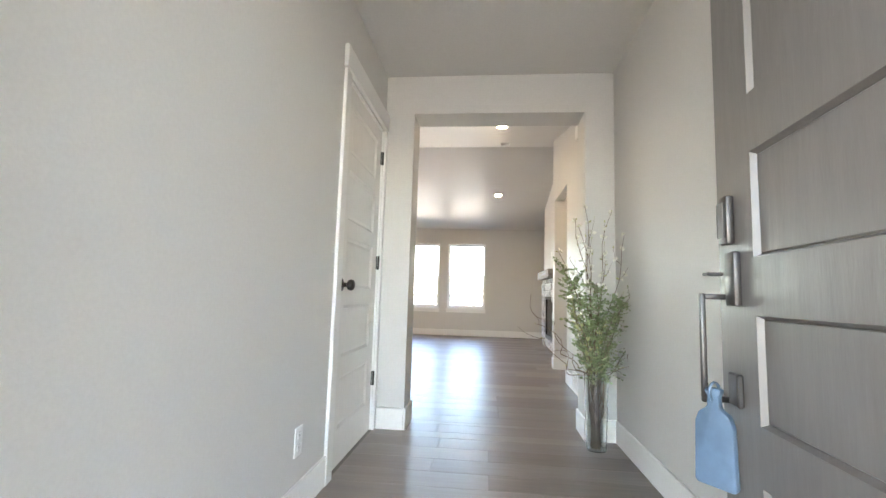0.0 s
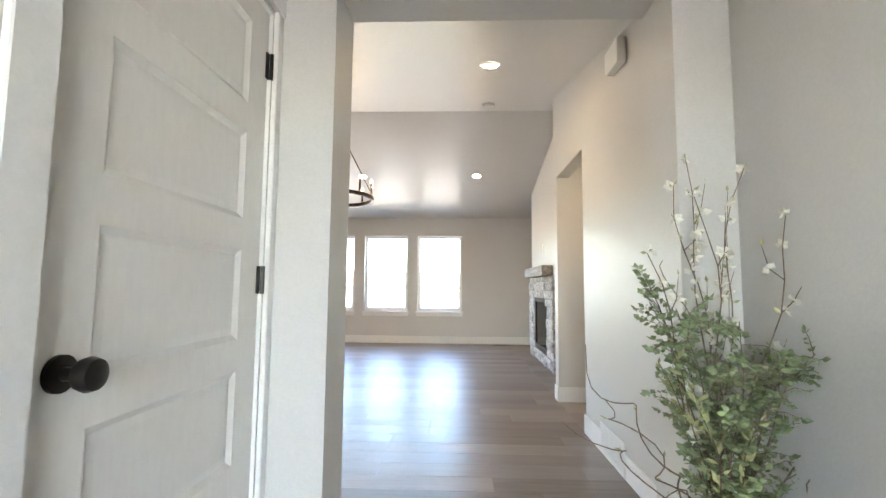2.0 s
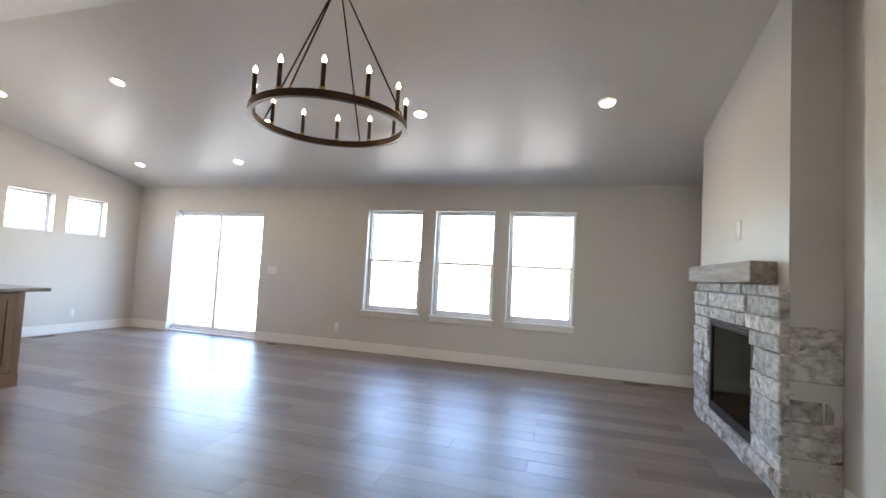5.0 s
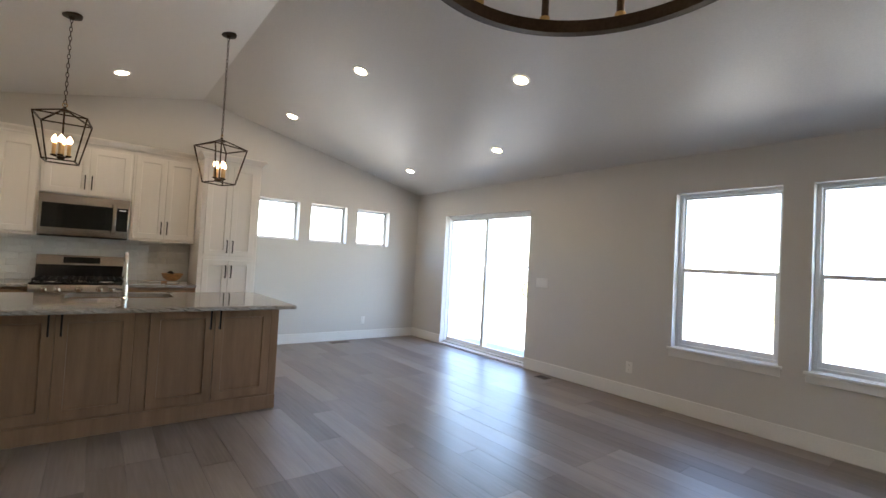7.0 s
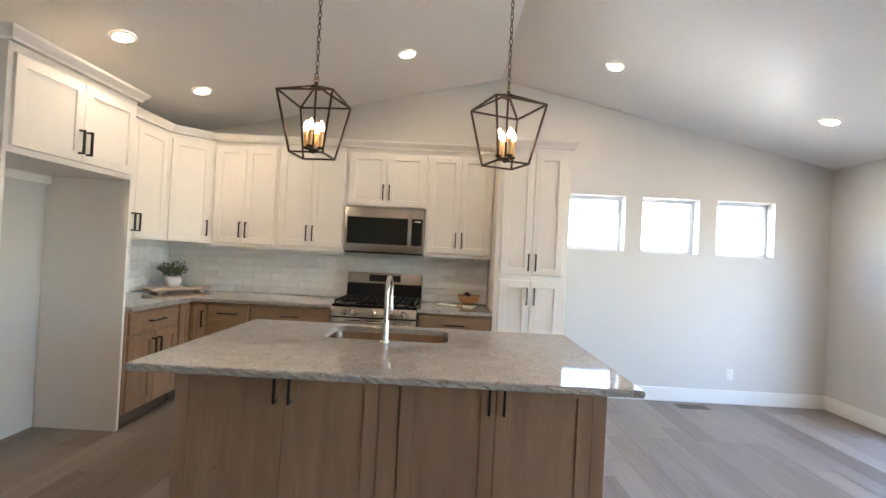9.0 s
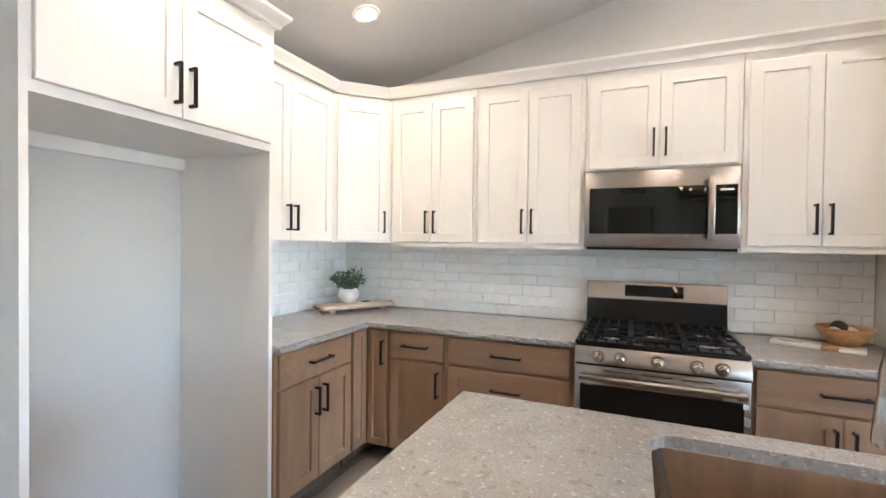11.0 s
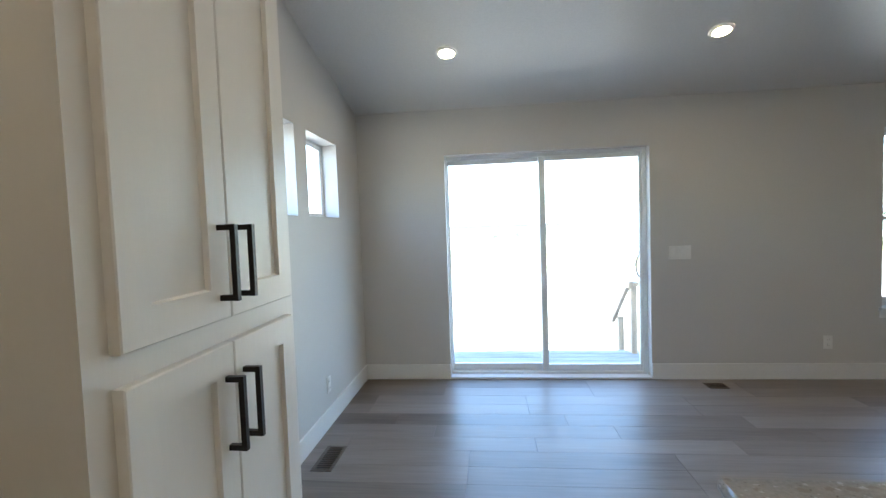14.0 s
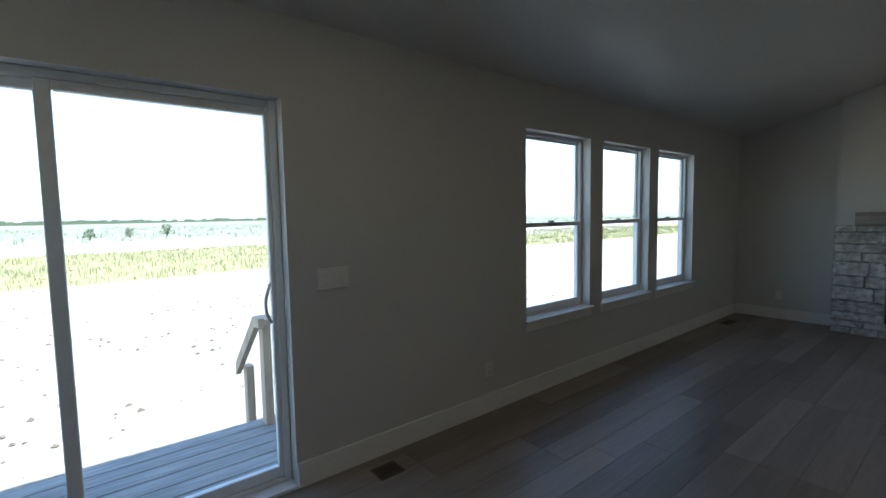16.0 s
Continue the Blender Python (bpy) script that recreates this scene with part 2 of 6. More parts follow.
BALLD = material("dark_woven_ball", (0.03, 0.028, 0.026), 0.7, var=0.3, grain=(60, 60, 60), bump=0.01)
BALLL = material("cream_ball", (0.66, 0.58, 0.46), 0.6, var=0.15, grain=(40, 40, 40), bump=0.005)
DECK = material("grey_deck_board", (0.30, 0.29, 0.285), 0.65, var=0.25, grain=(3, 40, 20), coarse=2, bump=0.004, rand=0.3)
RAIL = material("pale_raw_lumber", (0.52, 0.41, 0.30), 0.7, var=0.2, grain=(20, 20, 4), bump=0.003)
SAND = material("pale_dry_soil", (0.27, 0.25, 0.215), 0.95, var=0.20, grain=(5, 5, 5), coarse=0.35, bump=0.05, detail=8)
GRASS = material("dry_grass", (0.225, 0.215, 0.105), 0.9, var=0.2, grain=(3, 3, 3), coarse=0.25, bump=0.05, detail=7)
FIELD = material("far_field", (0.18, 0.187, 0.135), 0.95, var=0.2, grain=(0.4, 0.4, 0.4), coarse=0.03, bump=0.0)
# the blue-grey stands for distance haze, put into the base colour
HILL = material("haze_tinted_hillside", (0.30, 0.34, 0.38), 0.95, var=0.08, grain=(0.02, 0.02, 0.02), coarse=0.01, bump=0.0)
SHRUB = material("grey_green_shrub", (0.09, 0.11, 0.07), 0.8, var=0.35, grain=(8, 8, 8), coarse=3)
ROOFM = material("asphalt_roof", (0.08, 0.075, 0.07), 0.9, var=0.2)
DUCT = material("grey_duct", (0.30, 0.29, 0.28), 0.7, var=0.08)
CONCRETE = material("grey_concrete", (0.28, 0.27, 0.26), 0.85, var=0.15, grain=(20, 20, 20))
SIDING = material("grey_siding", (0.46, 0.455, 0.44), 0.7, var=0.08)


# ---- mesh helpers ----
def box(bm, x0, x1, y0, y1, z0, z1):
    v = [bm.verts.new((x, y, z)) for x in (x0, x1) for y in (y0, y1) for z in (z0, z1)]
    for f in ((0, 1, 3, 2), (4, 6, 7, 5), (0, 4, 5, 1), (2, 3, 7, 6), (0, 2, 6, 4), (1, 5, 7, 3)):
        bm.faces.new([v[i] for i in f])
    return v


def boxes(*dims):
    bm = bmesh.new()
    for d in dims:
        box(bm, *d)
    return bm


def rounded(bm, amount, segments=2):
    bmesh.ops.recalc_face_normals(bm, faces=bm.faces[:])
    edges = [e for e in bm.edges if e.is_manifold and e.calc_face_angle(0) > 0.6]
    bmesh.ops.bevel(bm, geom=edges, offset=amount, segments=segments, affect="EDGES", profile=0.5)
    return bm


def tube(bm, points, radius, segments=8, closed=False):
    """A round bar along points; radius a number, or one for each point."""
    points = [Vector(p) for p in points]
    rings = []
    n = len(points)
    up = None
    for i, p in enumerate(points):
        a = points[(i - 1) % n] if closed or i else p
        b = points[(i + 1) % n] if closed or i < n - 1 else p
        way = (b - a).normalized()
        if up is None:
            up = way.orthogonal().normalized()
        up = (up - way * up.dot(way))
        up = up.normalized() if up.length > 1e-6 else way.orthogonal().normalized()
        side = way.cross(up)
        r = radius[i] if isinstance(radius, (list, tuple)) else radius
        rings.append([bm.verts.new(p + (up * math.cos(t) + side * math.sin(t)) * r) for t in (2 * math.pi * k / segments for k in range(segments))])
    for i in range(n if closed else n - 1):
        a, b = rings[i], rings[(i + 1) % n]
        for k in range(segments):
            bm.faces.new((a[k], a[(k + 1) % segments], b[(k + 1) % segments], b[k]))
    if not closed:
        bm.faces.new(rings[0][::-1])
        bm.faces.new(rings[-1])
    return bm


def lathe(bm, profile, centre=(0, 0, 0), segments=24, cap=True):
    """A turned shape from (radius, height) pairs."""
    rings = []
    for r, z in profile:
        rings.append([bm.verts.new((centre[0] + r * math.cos(2 * math.pi * k / segments), centre[1] + r * math.sin(2 * math.pi * k / segments), centre[2] + z))
                      for k in range(segments)])
    for a, b in zip(rings, rings[1:]):
        for k in range(segments):
            bm.faces.new((a[k], a[(k + 1) % segments], b[(k + 1) % segments], b[k]))
    if cap:
        bm.faces.new(rings[0][::-1])
        bm.faces.new(rings[-1])
    return bm


def prism(bm, outline, axis, a, b):
    """A flat outline, given in the two other axes in order, drawn out along axis from a to b."""
    def at(p, w):
        q = list(p)
        q.insert("xyz".index(axis), w)
        return bm.verts.new(q)
    lo, hi = [at(p, a) for p in outline], [at(p, b) for p in outline]
    bm.faces.new(lo)
    bm.faces.new(hi[::-1])
    for i in range(len(lo)):
        j = (i + 1) % len(lo)
        bm.faces.new((lo[i], hi[i], hi[j], lo[j]))
    return bm


def mesh_of(name, bm, mat, smooth=None):
    bmesh.ops.recalc_face_normals(bm, faces=bm.faces[:])
    me = bpy.data.meshes.new(name)
    bm.to_mesh(me)
    bm.free()
    me.materials.append(mat)
    if smooth:
        me.shade_smooth()
        me.set_sharp_from_angle(angle=radians(smooth))
    return me


def part(name, bm, mat, parent, label="", smooth=35):
    ob = new(name, mesh_of(name, bm, mat, smooth))
    ob.parent = parent
    if label:
        ob["label"] = label
    return ob


def thing(name, label, category, m=None, group="", kind=""):
    ob = new(name)
    ob.empty_display_size = 0.1
    ob.matrix_basis = m if m is not None else Matrix()
    return tagged(ob, label, category, group, kind)


def structure(name, bm, mat, label, smooth=None):
    return tagged(new(name, mesh_of(name, bm, mat, smooth)), label, name.split("_")[0], kind="structure")


# ---- measures of the house ----
WALL_H, RIDGE_Y, RIDGE_Z = 2.45, -3.45, 3.225
SLOPE = (RIDGE_Z - WALL_H) / -RIDGE_Y
FRONT_Y, HALL_Y, ENTRY_Y = -6.95, -7.197, -10.125
RIGHT_X, LIVING_X = 8.31, 8.85
HALL_L, HALL_R, HALL_H = 6.69, 8.28, 2.47
OPEN_L, OPEN_R, OPEN_H = 6.897, 8.086, 2.19
PASS_A, PASS_B, PASS_END = -5.22, -4.295, -4.16
THICK = 0.17


def roof_z(y):
    return RIDGE_Z - SLOPE * abs(y - RIDGE_Y)


def wall_cells(bm, axis, at0, at1, lo, hi, height, holes):
    """A wall slab across axis with rectangular holes (lo, hi, bottom, top) right through it."""
    us = sorted({lo, hi, *(h[0] for h in holes), *(h[1] for h in holes)})
    vs = sorted({0.0, height, *(h[2] for h in holes), *(h[3] for h in holes)})
    cells = {}
    for i in range(len(us) - 1):
        for j in range(len(vs) - 1):
            cu, cv = (us[i] + us[i + 1]) / 2, (vs[j] + vs[j + 1]) / 2
            cells[i, j] = not any(h[0] < cu < h[1] and h[2] < cv < h[3] for h in holes)
    made = {}

    def vert(u, v, w):
        key = (round(u, 5), round(v, 5), w)
        if key not in made:
            made[key] = bm.verts.new((w, u, v) if axis == "x" else (u, w, v))
        return made[key]
    for (i, j), solid in cells.items():
        if not solid:
            continue
        u0, u1, v0, v1 = us[i], us[i + 1], vs[j], vs[j + 1]
        for w in (at0, at1):
            bm.faces.new([vert(u0, v0, w), vert(u1, v0, w), vert(u1, v1, w), vert(u0, v1, w)])
        for di, dj, a, b in ((-1, 0, (u0, v0), (u0, v1)), (1, 0, (u1, v0), (u1, v1)), (0, -1, (u0, v0), (u1, v0)), (0, 1, (u0, v1), (u1, v1))):
            if not cells.get((i + di, j + dj), False):
                bm.faces.new([vert(*a, at0), vert(*b, at0), vert(*b, at1), vert(*a, at1)])
    return bm


# ---- large structure ----
BACK_WINDOWS = [(4.42, 5.275), (5.475, 6.335), (6.525, 7.39)]
BACK_SILL, BACK_HEAD = 0.605, 2.09
HIGH_WINDOWS = [(-2.68, -2.105), (-1.93, -1.345), (-1.165, -0.575)]
HIGH_SILL, HIGH_HEAD = 1.505, 2.075
DOOR_A, DOOR_B, DOOR_H = 0.80, 2.575, 2.045

bm = wall_cells(bmesh.new(), "y", 0.0, THICK, -THICK, LIVING_X + THICK, WALL_H + 0.06,
                [(DOOR_A, DOOR_B, 0.0, DOOR_H)] + [(a, b, BACK_SILL, BACK_HEAD) for a, b in BACK_WINDOWS])
structure("wall_north", bm, WALL, "greige painted wall with three tall windows and a sliding door")
bm = wall_cells(bmesh.new(), "x", -THICK, 0.0, FRONT_Y, 0.0, WALL_H, [(a, b, HIGH_SILL, HIGH_HEAD) for a, b in HIGH_WINDOWS])
prism(bm, [(FRONT_Y, WALL_H), (0.0, WALL_H), (0.0, WALL_H + 0.04), (RIDGE_Y, RIDGE_Z + 0.04), (FRONT_Y, WALL_H + 0.02)], "x", -THICK, 0.0)
structure("wall_west", bm, WALL, "greige gable wall of the kitchen with three small high windows")
bm = wall_cells(bmesh.new(), "y", HALL_Y, FRONT_Y, -THICK, RIGHT_X + 0.12, WALL_H + 0.06, [(OPEN_L, OPEN_R, 0.0, OPEN_H)])
structure("wall_south", bm, WALL, "greige wall with the wide opening to the entry hall")
bm = wall_cells(bmesh.new(), "x", RIGHT_X, RIGHT_X + 0.12, FRONT_Y, PASS_END, WALL_H - 0.02, [(PASS_A, PASS_B, 0.0, OPEN_H)])
prism(bm, [(FRONT_Y, WALL_H - 0.02), (PASS_END, WALL_H - 0.02), (PASS_END, roof_z(PASS_END) + 0.04), (FRONT_Y, roof_z(FRONT_Y) + 0.04)], "x", RIGHT_X, RIGHT_X + 0.12)
structure("wall_east", bm, WALL, "greige wall with the plain opening to a passage")
bm = bmesh.new()
prism(bm, [(PASS_END, 0), (0, 0), (0, WALL_H + 0.04), (RIDGE_Y, RIDGE_Z + 0.04), (PASS_END, roof_z(PASS_END) + 0.04)], "x", LIVING_X, LIVING_X + THICK)
structure("wall_living", bm, WALL, "greige living room wall behind the fireplace")
bm = bmesh.new()
prism(bm, [(RIGHT_X + 0.12, 0), (10.6, 0), (10.6, 3.2), (RIGHT_X + 0.12, 3.2)], "y", PASS_B, PASS_END)
prism(bm, [(RIGHT_X + 0.12, 0), (10.6, 0), (10.6, 2.6), (RIGHT_X + 0.12, 2.6)], "y", PASS_A - 0.12, PASS_A)
box(bm, 10.48, 10.6, PASS_A, PASS_B, 0, 2.6)
structure("wall_passage", bm, WALL, "greige walls of the side passage")
structure("ceiling_passage", boxes((RIGHT_X + 0.12, 10.48, PASS_A, PASS_B, WALL_H, WALL_H + 0.1)), CEIL, "plain passage ceiling")
CLOSET_A, CLOSET_B, CLOSET_H = -8.055, -7.238, 2.05
bm = wall_cells(bmesh.new(), "x", HALL_L - 0.12, HALL_L, ENTRY_Y, HALL_Y, HALL_H, [(CLOSET_A, CLOSET_B, 0.0, CLOSET_H)])
structure("wall_hall_west", bm, WALL, "greige hall wall with a white panel door")
structure("wall_hall_east", boxes((HALL_R, HALL_R + 0.12, ENTRY_Y, HALL_Y, 0, HALL_H)), WALL, "plain greige hall wall")
ENTRY_A, ENTRY_B = 6.97, 7.96
bm = wall_cells(bmesh.new(), "y", ENTRY_Y - 0.16, ENTRY_Y, HALL_L - 0.12, HALL_R + 0.12, HALL_H, [(ENTRY_A, ENTRY_B, 0.0, 2.10)])
structure("wall_entry", bm, WALL, "greige wall round the front door")
structure("ceiling_hall", boxes((HALL_L - 0.12, HALL_R + 0.12, ENTRY_Y - 0.16, HALL_Y, HALL_H, HALL_H + 0.1)), CEIL, "flat greige hall ceiling")
bm = bmesh.new()
prism(bm, [(0.0, roof_z(0)), (RIDGE_Y, RIDGE_Z), (RIDGE_Y, RIDGE_Z + 0.12), (0.0, roof_z(0) + 0.12)], "x", 0.0, LIVING_X)
prism(bm, [(RIDGE_Y, RIDGE_Z), (FRONT_Y, roof_z(FRONT_Y)), (FRONT_Y, roof_z(FRONT_Y) + 0.12), (RIDGE_Y, RIDGE_Z + 0.12)], "x", 0.0, LIVING_X)
structure("ceiling", bm, CEIL, "vaulted satin greige ceiling with a ridge across the room")
# unseen roof; its front slope is drawn out past the entry to shade the porch
bm = bmesh.new()
for sign, y in ((1, 0.75), (-1, -13.2)):
    end = roof_z(0) - SLOPE * 0.75 + 0.32
    prism(bm, [(RIDGE_Y, RIDGE_Z + 0.3), (y, end if sign > 0 else 2.62), (y, (end if sign > 0 else 2.62) + 0.14), (RIDGE_Y, RIDGE_Z + 0.44)], "x", -0.7, 11.2)
structure("roof", bm, ROOFM, "dark shingle roof over the house")
# ground floor slab, a hair under the planks
bm = boxes((-THICK, 10.6, FRONT_Y, THICK - 0.02, -0.2, -0.006), (HALL_L - 0.12, HALL_R + 0.12, ENTRY_Y - 0.16, FRONT_Y, -0.2, -0.006))
FLOOR_OB = structure("floor", bm, GAP, "grey-brown wood-look plank floor")


def baseboard(name, x0, y0, x1, y1, side, label="white painted baseboard"):
    """A board along a wall from one end to the other; side is the way that it stands out into the room."""
    t, h = 0.014, 0.14
    bm = bmesh.new()
    dx, dy = side[0] * t, side[1] * t
    box(bm, min(x0, x1, x0 + dx), max(x0, x1, x0 + dx), min(y0, y1, y0 + dy), max(y0, y1, y0 + dy), 0.0, h)
    rounded(bm, 0.004, 1)
    return structure(name, bm, TRIM, label)


baseboard("baseboard_1", 0.0, 0, DOOR_A - 0.002, 0, (0, -1))
baseboard("baseboard_2", DOOR_B + 0.002, 0, LIVING_X, 0, (0, -1))
baseboard("baseboard_3", 0, -2.845, 0, -0.015, (1, 0))
baseboard("baseboard_4", LIVING_X, -1.11, LIVING_X, -0.015, (-1, 0))
baseboard("baseboard_5", LIVING_X, PASS_END, LIVING_X, -2.965, (-1, 0))
baseboard("baseboard_6", RIGHT_X, FRONT_Y, RIGHT_X, PASS_A + 0.014, (-1, 0))
baseboard("baseboard_7", RIGHT_X, PASS_B - 0.014, RIGHT_X, PASS_END, (-1, 0))
baseboard("baseboard_8", RIGHT_X - 0.014, PASS_B, 10.4, PASS_B, (0, -1))
baseboard("baseboard_9", OPEN_L, HALL_Y - 0.014, OPEN_L, FRONT_Y, (1, 0))
baseboard("baseboard_10", OPEN_R, HALL_Y - 0.014, OPEN_R, FRONT_Y, (-1, 0))
baseboard("baseboard_11", HALL_L + 0.02, HALL_Y, OPEN_L, HALL_Y, (0, -1))
baseboard("baseboard_12", OPEN_R, HALL_Y, HALL_R, HALL_Y, (0, -1))
baseboard("baseboard_13", HALL_R, ENTRY_Y, HALL_R, HALL_Y - 0.015, (-1, 0))
baseboard("baseboard_14", HALL_L, ENTRY_Y, HALL_L, CLOSET_A - 0.075, (1, 0))
baseboard("baseboard_15", 2.375, FRONT_Y, OPEN_L + 0.014, FRONT_Y, (0, 1))
baseboard("baseboard_16", OPEN_R - 0.014, FRONT_Y, RIGHT_X, FRONT_Y, (0, 1))


# ---- windows and sliding door ----
def ring_frame(w, h, y0, y1, bar, low=None):
    """Four bars round an opening of w by h, in x and z, from y0 to y1."""
    low = bar if low is None else low
    return boxes((0, bar, y0, y1, 0, h), (w - bar, w, y0, y1, 0, h), (bar, w - bar, y0, y1, h - bar, h), (bar, w - bar, y0, y1, 0, low))


def single_hung(name, w, h, m, sill=True, label="tall white vinyl single-hung window"):
    """A window in local x and z; the room lies towards -y."""
    ob = thing(name, label, "window", m, kind="structure")
    part("window_frame", rounded(ring_frame(w, h, 0.085, 0.15, 0.03) if sill else ring_frame(w, h, 0.118, 0.158, 0.022), 0.003, 1), VINYL, ob)
    if sill:
        mid = h * 0.513
        low = new("lower_sash", mesh_of("lower_sash", rounded(boxes((0.031, 0.060, 0.088, 0.112, 0.031, mid), (w - 0.060, w - 0.031, 0.088, 0.112, 0.031, mid),
                  (0.060, w - 0.060, 0.088, 0.112, 0.031, 0.075), (0.060, w - 0.060, 0.082, 0.112, mid - 0.035, mid)), 0.003, 1), VINYL))
        low.parent = ob
        up = new("upper_sash", mesh_of("upper_sash", rounded(boxes((0.031, 0.048, 0.116, 0.14, mid - 0.03, h - 0.031), (w - 0.048, w - 0.031, 0.116, 0.14, mid - 0.03, h - 0.031),
                 (0.048, w - 0.048, 0.116, 0.14, h - 0.050, h - 0.031), (0.048, w - 0.048, 0.116, 0.14, mid - 0.03, mid)), 0.003, 1), VINYL))
        up.parent = ob
        for piece, z0, z1, y in ((low, 0.07, mid - 0.03, 0.10), (up, mid - 0.005, h - 0.045, 0.128)):
            glass = part("pane", boxes((0.055, w - 0.055, y, y + 0.004, z0, z1) if piece is low else (0.043, w - 0.043, y, y + 0.004, z0, z1)), PANE, piece, smooth=None)
            glass.visible_shadow = False
        part("sash_lock", rounded(boxes((w / 2 - 0.03, w / 2 + 0.03, 0.086, 0.11, mid + 0.001, mid + 0.016)), 0.003, 1), VINYL, ob)
        part("window_sill", rounded(boxes((-0.03, w + 0.03, -0.035, -0.0005, -0.022, 0.003), (0.001, w - 0.001, -0.002, 0.084, 0.001, 0.0035)), 0.004, 1), TRIM, ob)
        part("apron", rounded(boxes((-0.018, w + 0.018, -0.013, -0.0005, -0.085, -0.0225)), 0.003, 1), TRIM, ob)
    else:
        part("sash", rounded(boxes((0.0225, 0.036, 0.125, 0.152, 0.0225, h - 0.0225), (w - 0.036, w - 0.0225, 0.125, 0.152, 0.0225, h - 0.0225),
             (0.036, w - 0.036, 0.125, 0.152, h - 0.036, h - 0.0225), (0.036, w - 0.036, 0.125, 0.152, 0.0225, 0.036)), 0.003, 1), VINYL, ob)
        glass = part("pane", boxes((0.03, w - 0.03, 0.137, 0.141, 0.03, h - 0.03)), PANE, ob, smooth=None)
        glass.visible_shadow = False
    return ob


for i, (a, b) in enumerate(BACK_WINDOWS):
    single_hung("window_%d" % (i + 1), b - a, BACK_HEAD - BACK_SILL, pose(a, 0, BACK_SILL))
for i, (a, b) in enumerate(HIGH_WINDOWS):
    single_hung("window_%d" % (i + 4), b - a, HIGH_HEAD - HIGH_SILL, pose(0, a, HIGH_SILL, 0, 0, 90), sill=False, label="small square white high window without trim")

w, h = DOOR_B - DOOR_A, DOOR_H
slider = thing("door_1", "white vinyl sliding glass patio door, closed", "door", pose(DOOR_A, 0, 0), kind="structure")
part("door_frame", rounded(boxes((0, 0.010, 0.080, 0.165, 0, h), (w - 0.040, w, 0.080, 0.165, 0, h), (0.010, w - 0.040, 0.080, 0.165, h - 0.035, h),
                                 (0.010, w - 0.040, 0.075, 0.165, 0, 0.045)), 0.004, 1), VINYL, slider)
part("threshold", rounded(boxes((0.001, w - 0.001, -0.012, 0.0745, 0.0005, 0.022)), 0.004, 1), VINYL, slider)
for name, x0, x1, y, bar0, bar1 in (("fixed_panel", 0.011, 0.895, 0.126, 0.012, 0.050), ("sliding_panel", 0.845, w - 0.041, 0.086, 0.055, 0.022)):
    bar = 0.042
    leaf = part(name, rounded(boxes((x0, x0 + bar0, y, y + 0.038, 0.047, h - 0.037), (x1 - bar1, x1, y, y + 0.038, 0.047, h - 0.037),
                                    (x0 + bar0, x1 - bar1, y, y + 0.038, h - 0.037 - bar, h - 0.037), (x0 + bar0, x1 - bar1, y, y + 0.038, 0.047, 0.107)), 0.004, 1), VINYL, slider)
    glass = part("pane", boxes((x0 + bar0 - 0.008, x1 - bar1 + 0.008, y + 0.017, y + 0.021, 0.10, h - 0.035 - bar)), PANE, leaf, smooth=None)
    glass.visible_shadow = False
    if name == "sliding_panel":
        part("handle", tube(bmesh.new(), [(x1 - 0.03, y - 0.001, 0.90), (x1 - 0.045, y - 0.03, 0.915), (x1 - 0.065, y - 0.045, 0.96), (x1 - 0.07, y - 0.048, 1.0),
                                          (x1 - 0.065, y - 0.045, 1.04), (x1 - 0.045, y - 0.03, 1.085), (x1 - 0.03, y - 0.001, 1.10)], 0.009, 8), VINYL, leaf, "white curved pull handle")


# ---- outdoors ----
GROUND_Z = -0.55
bm = bmesh.new()
xs = [-600, -120, -50, -20] + [-10 + 1.25 * i for i in range(25)] + [30, 60, 140, 600]
ys = [-600, -60, -14, -6] + [0.5 + 1.0 * i for i in range(26)] + [32, 50, 90, 200, 700]
rows = [[bm.verts.new((x, y, GROUND_Z + (0.05 * noise.noise((x * 0.4, y * 0.4, 0)) if 1.4 < y < 30 else 0.0))) for x in xs] for y in ys]
for a, b in zip(rows, rows[1:]):
    for i in range(len(xs) - 1):
        f = bm.faces.new((a[i], a[i + 1], b[i + 1], b[i]))
        c = f.calc_center_median()
        edge = 2.2 * noise.noise((c.x * 0.12, 7.0, 0))
        if 15.5 + edge < c.y < 29 + edge:
            f.material_index = 1
        elif c.y > 45:
            f.material_index = 2
soil = structure("ground", bm, SAND, "pale dry stony soil behind the house", smooth=60)
soil.data.materials.append(GRASS)
soil.data.materials.append(FIELD)


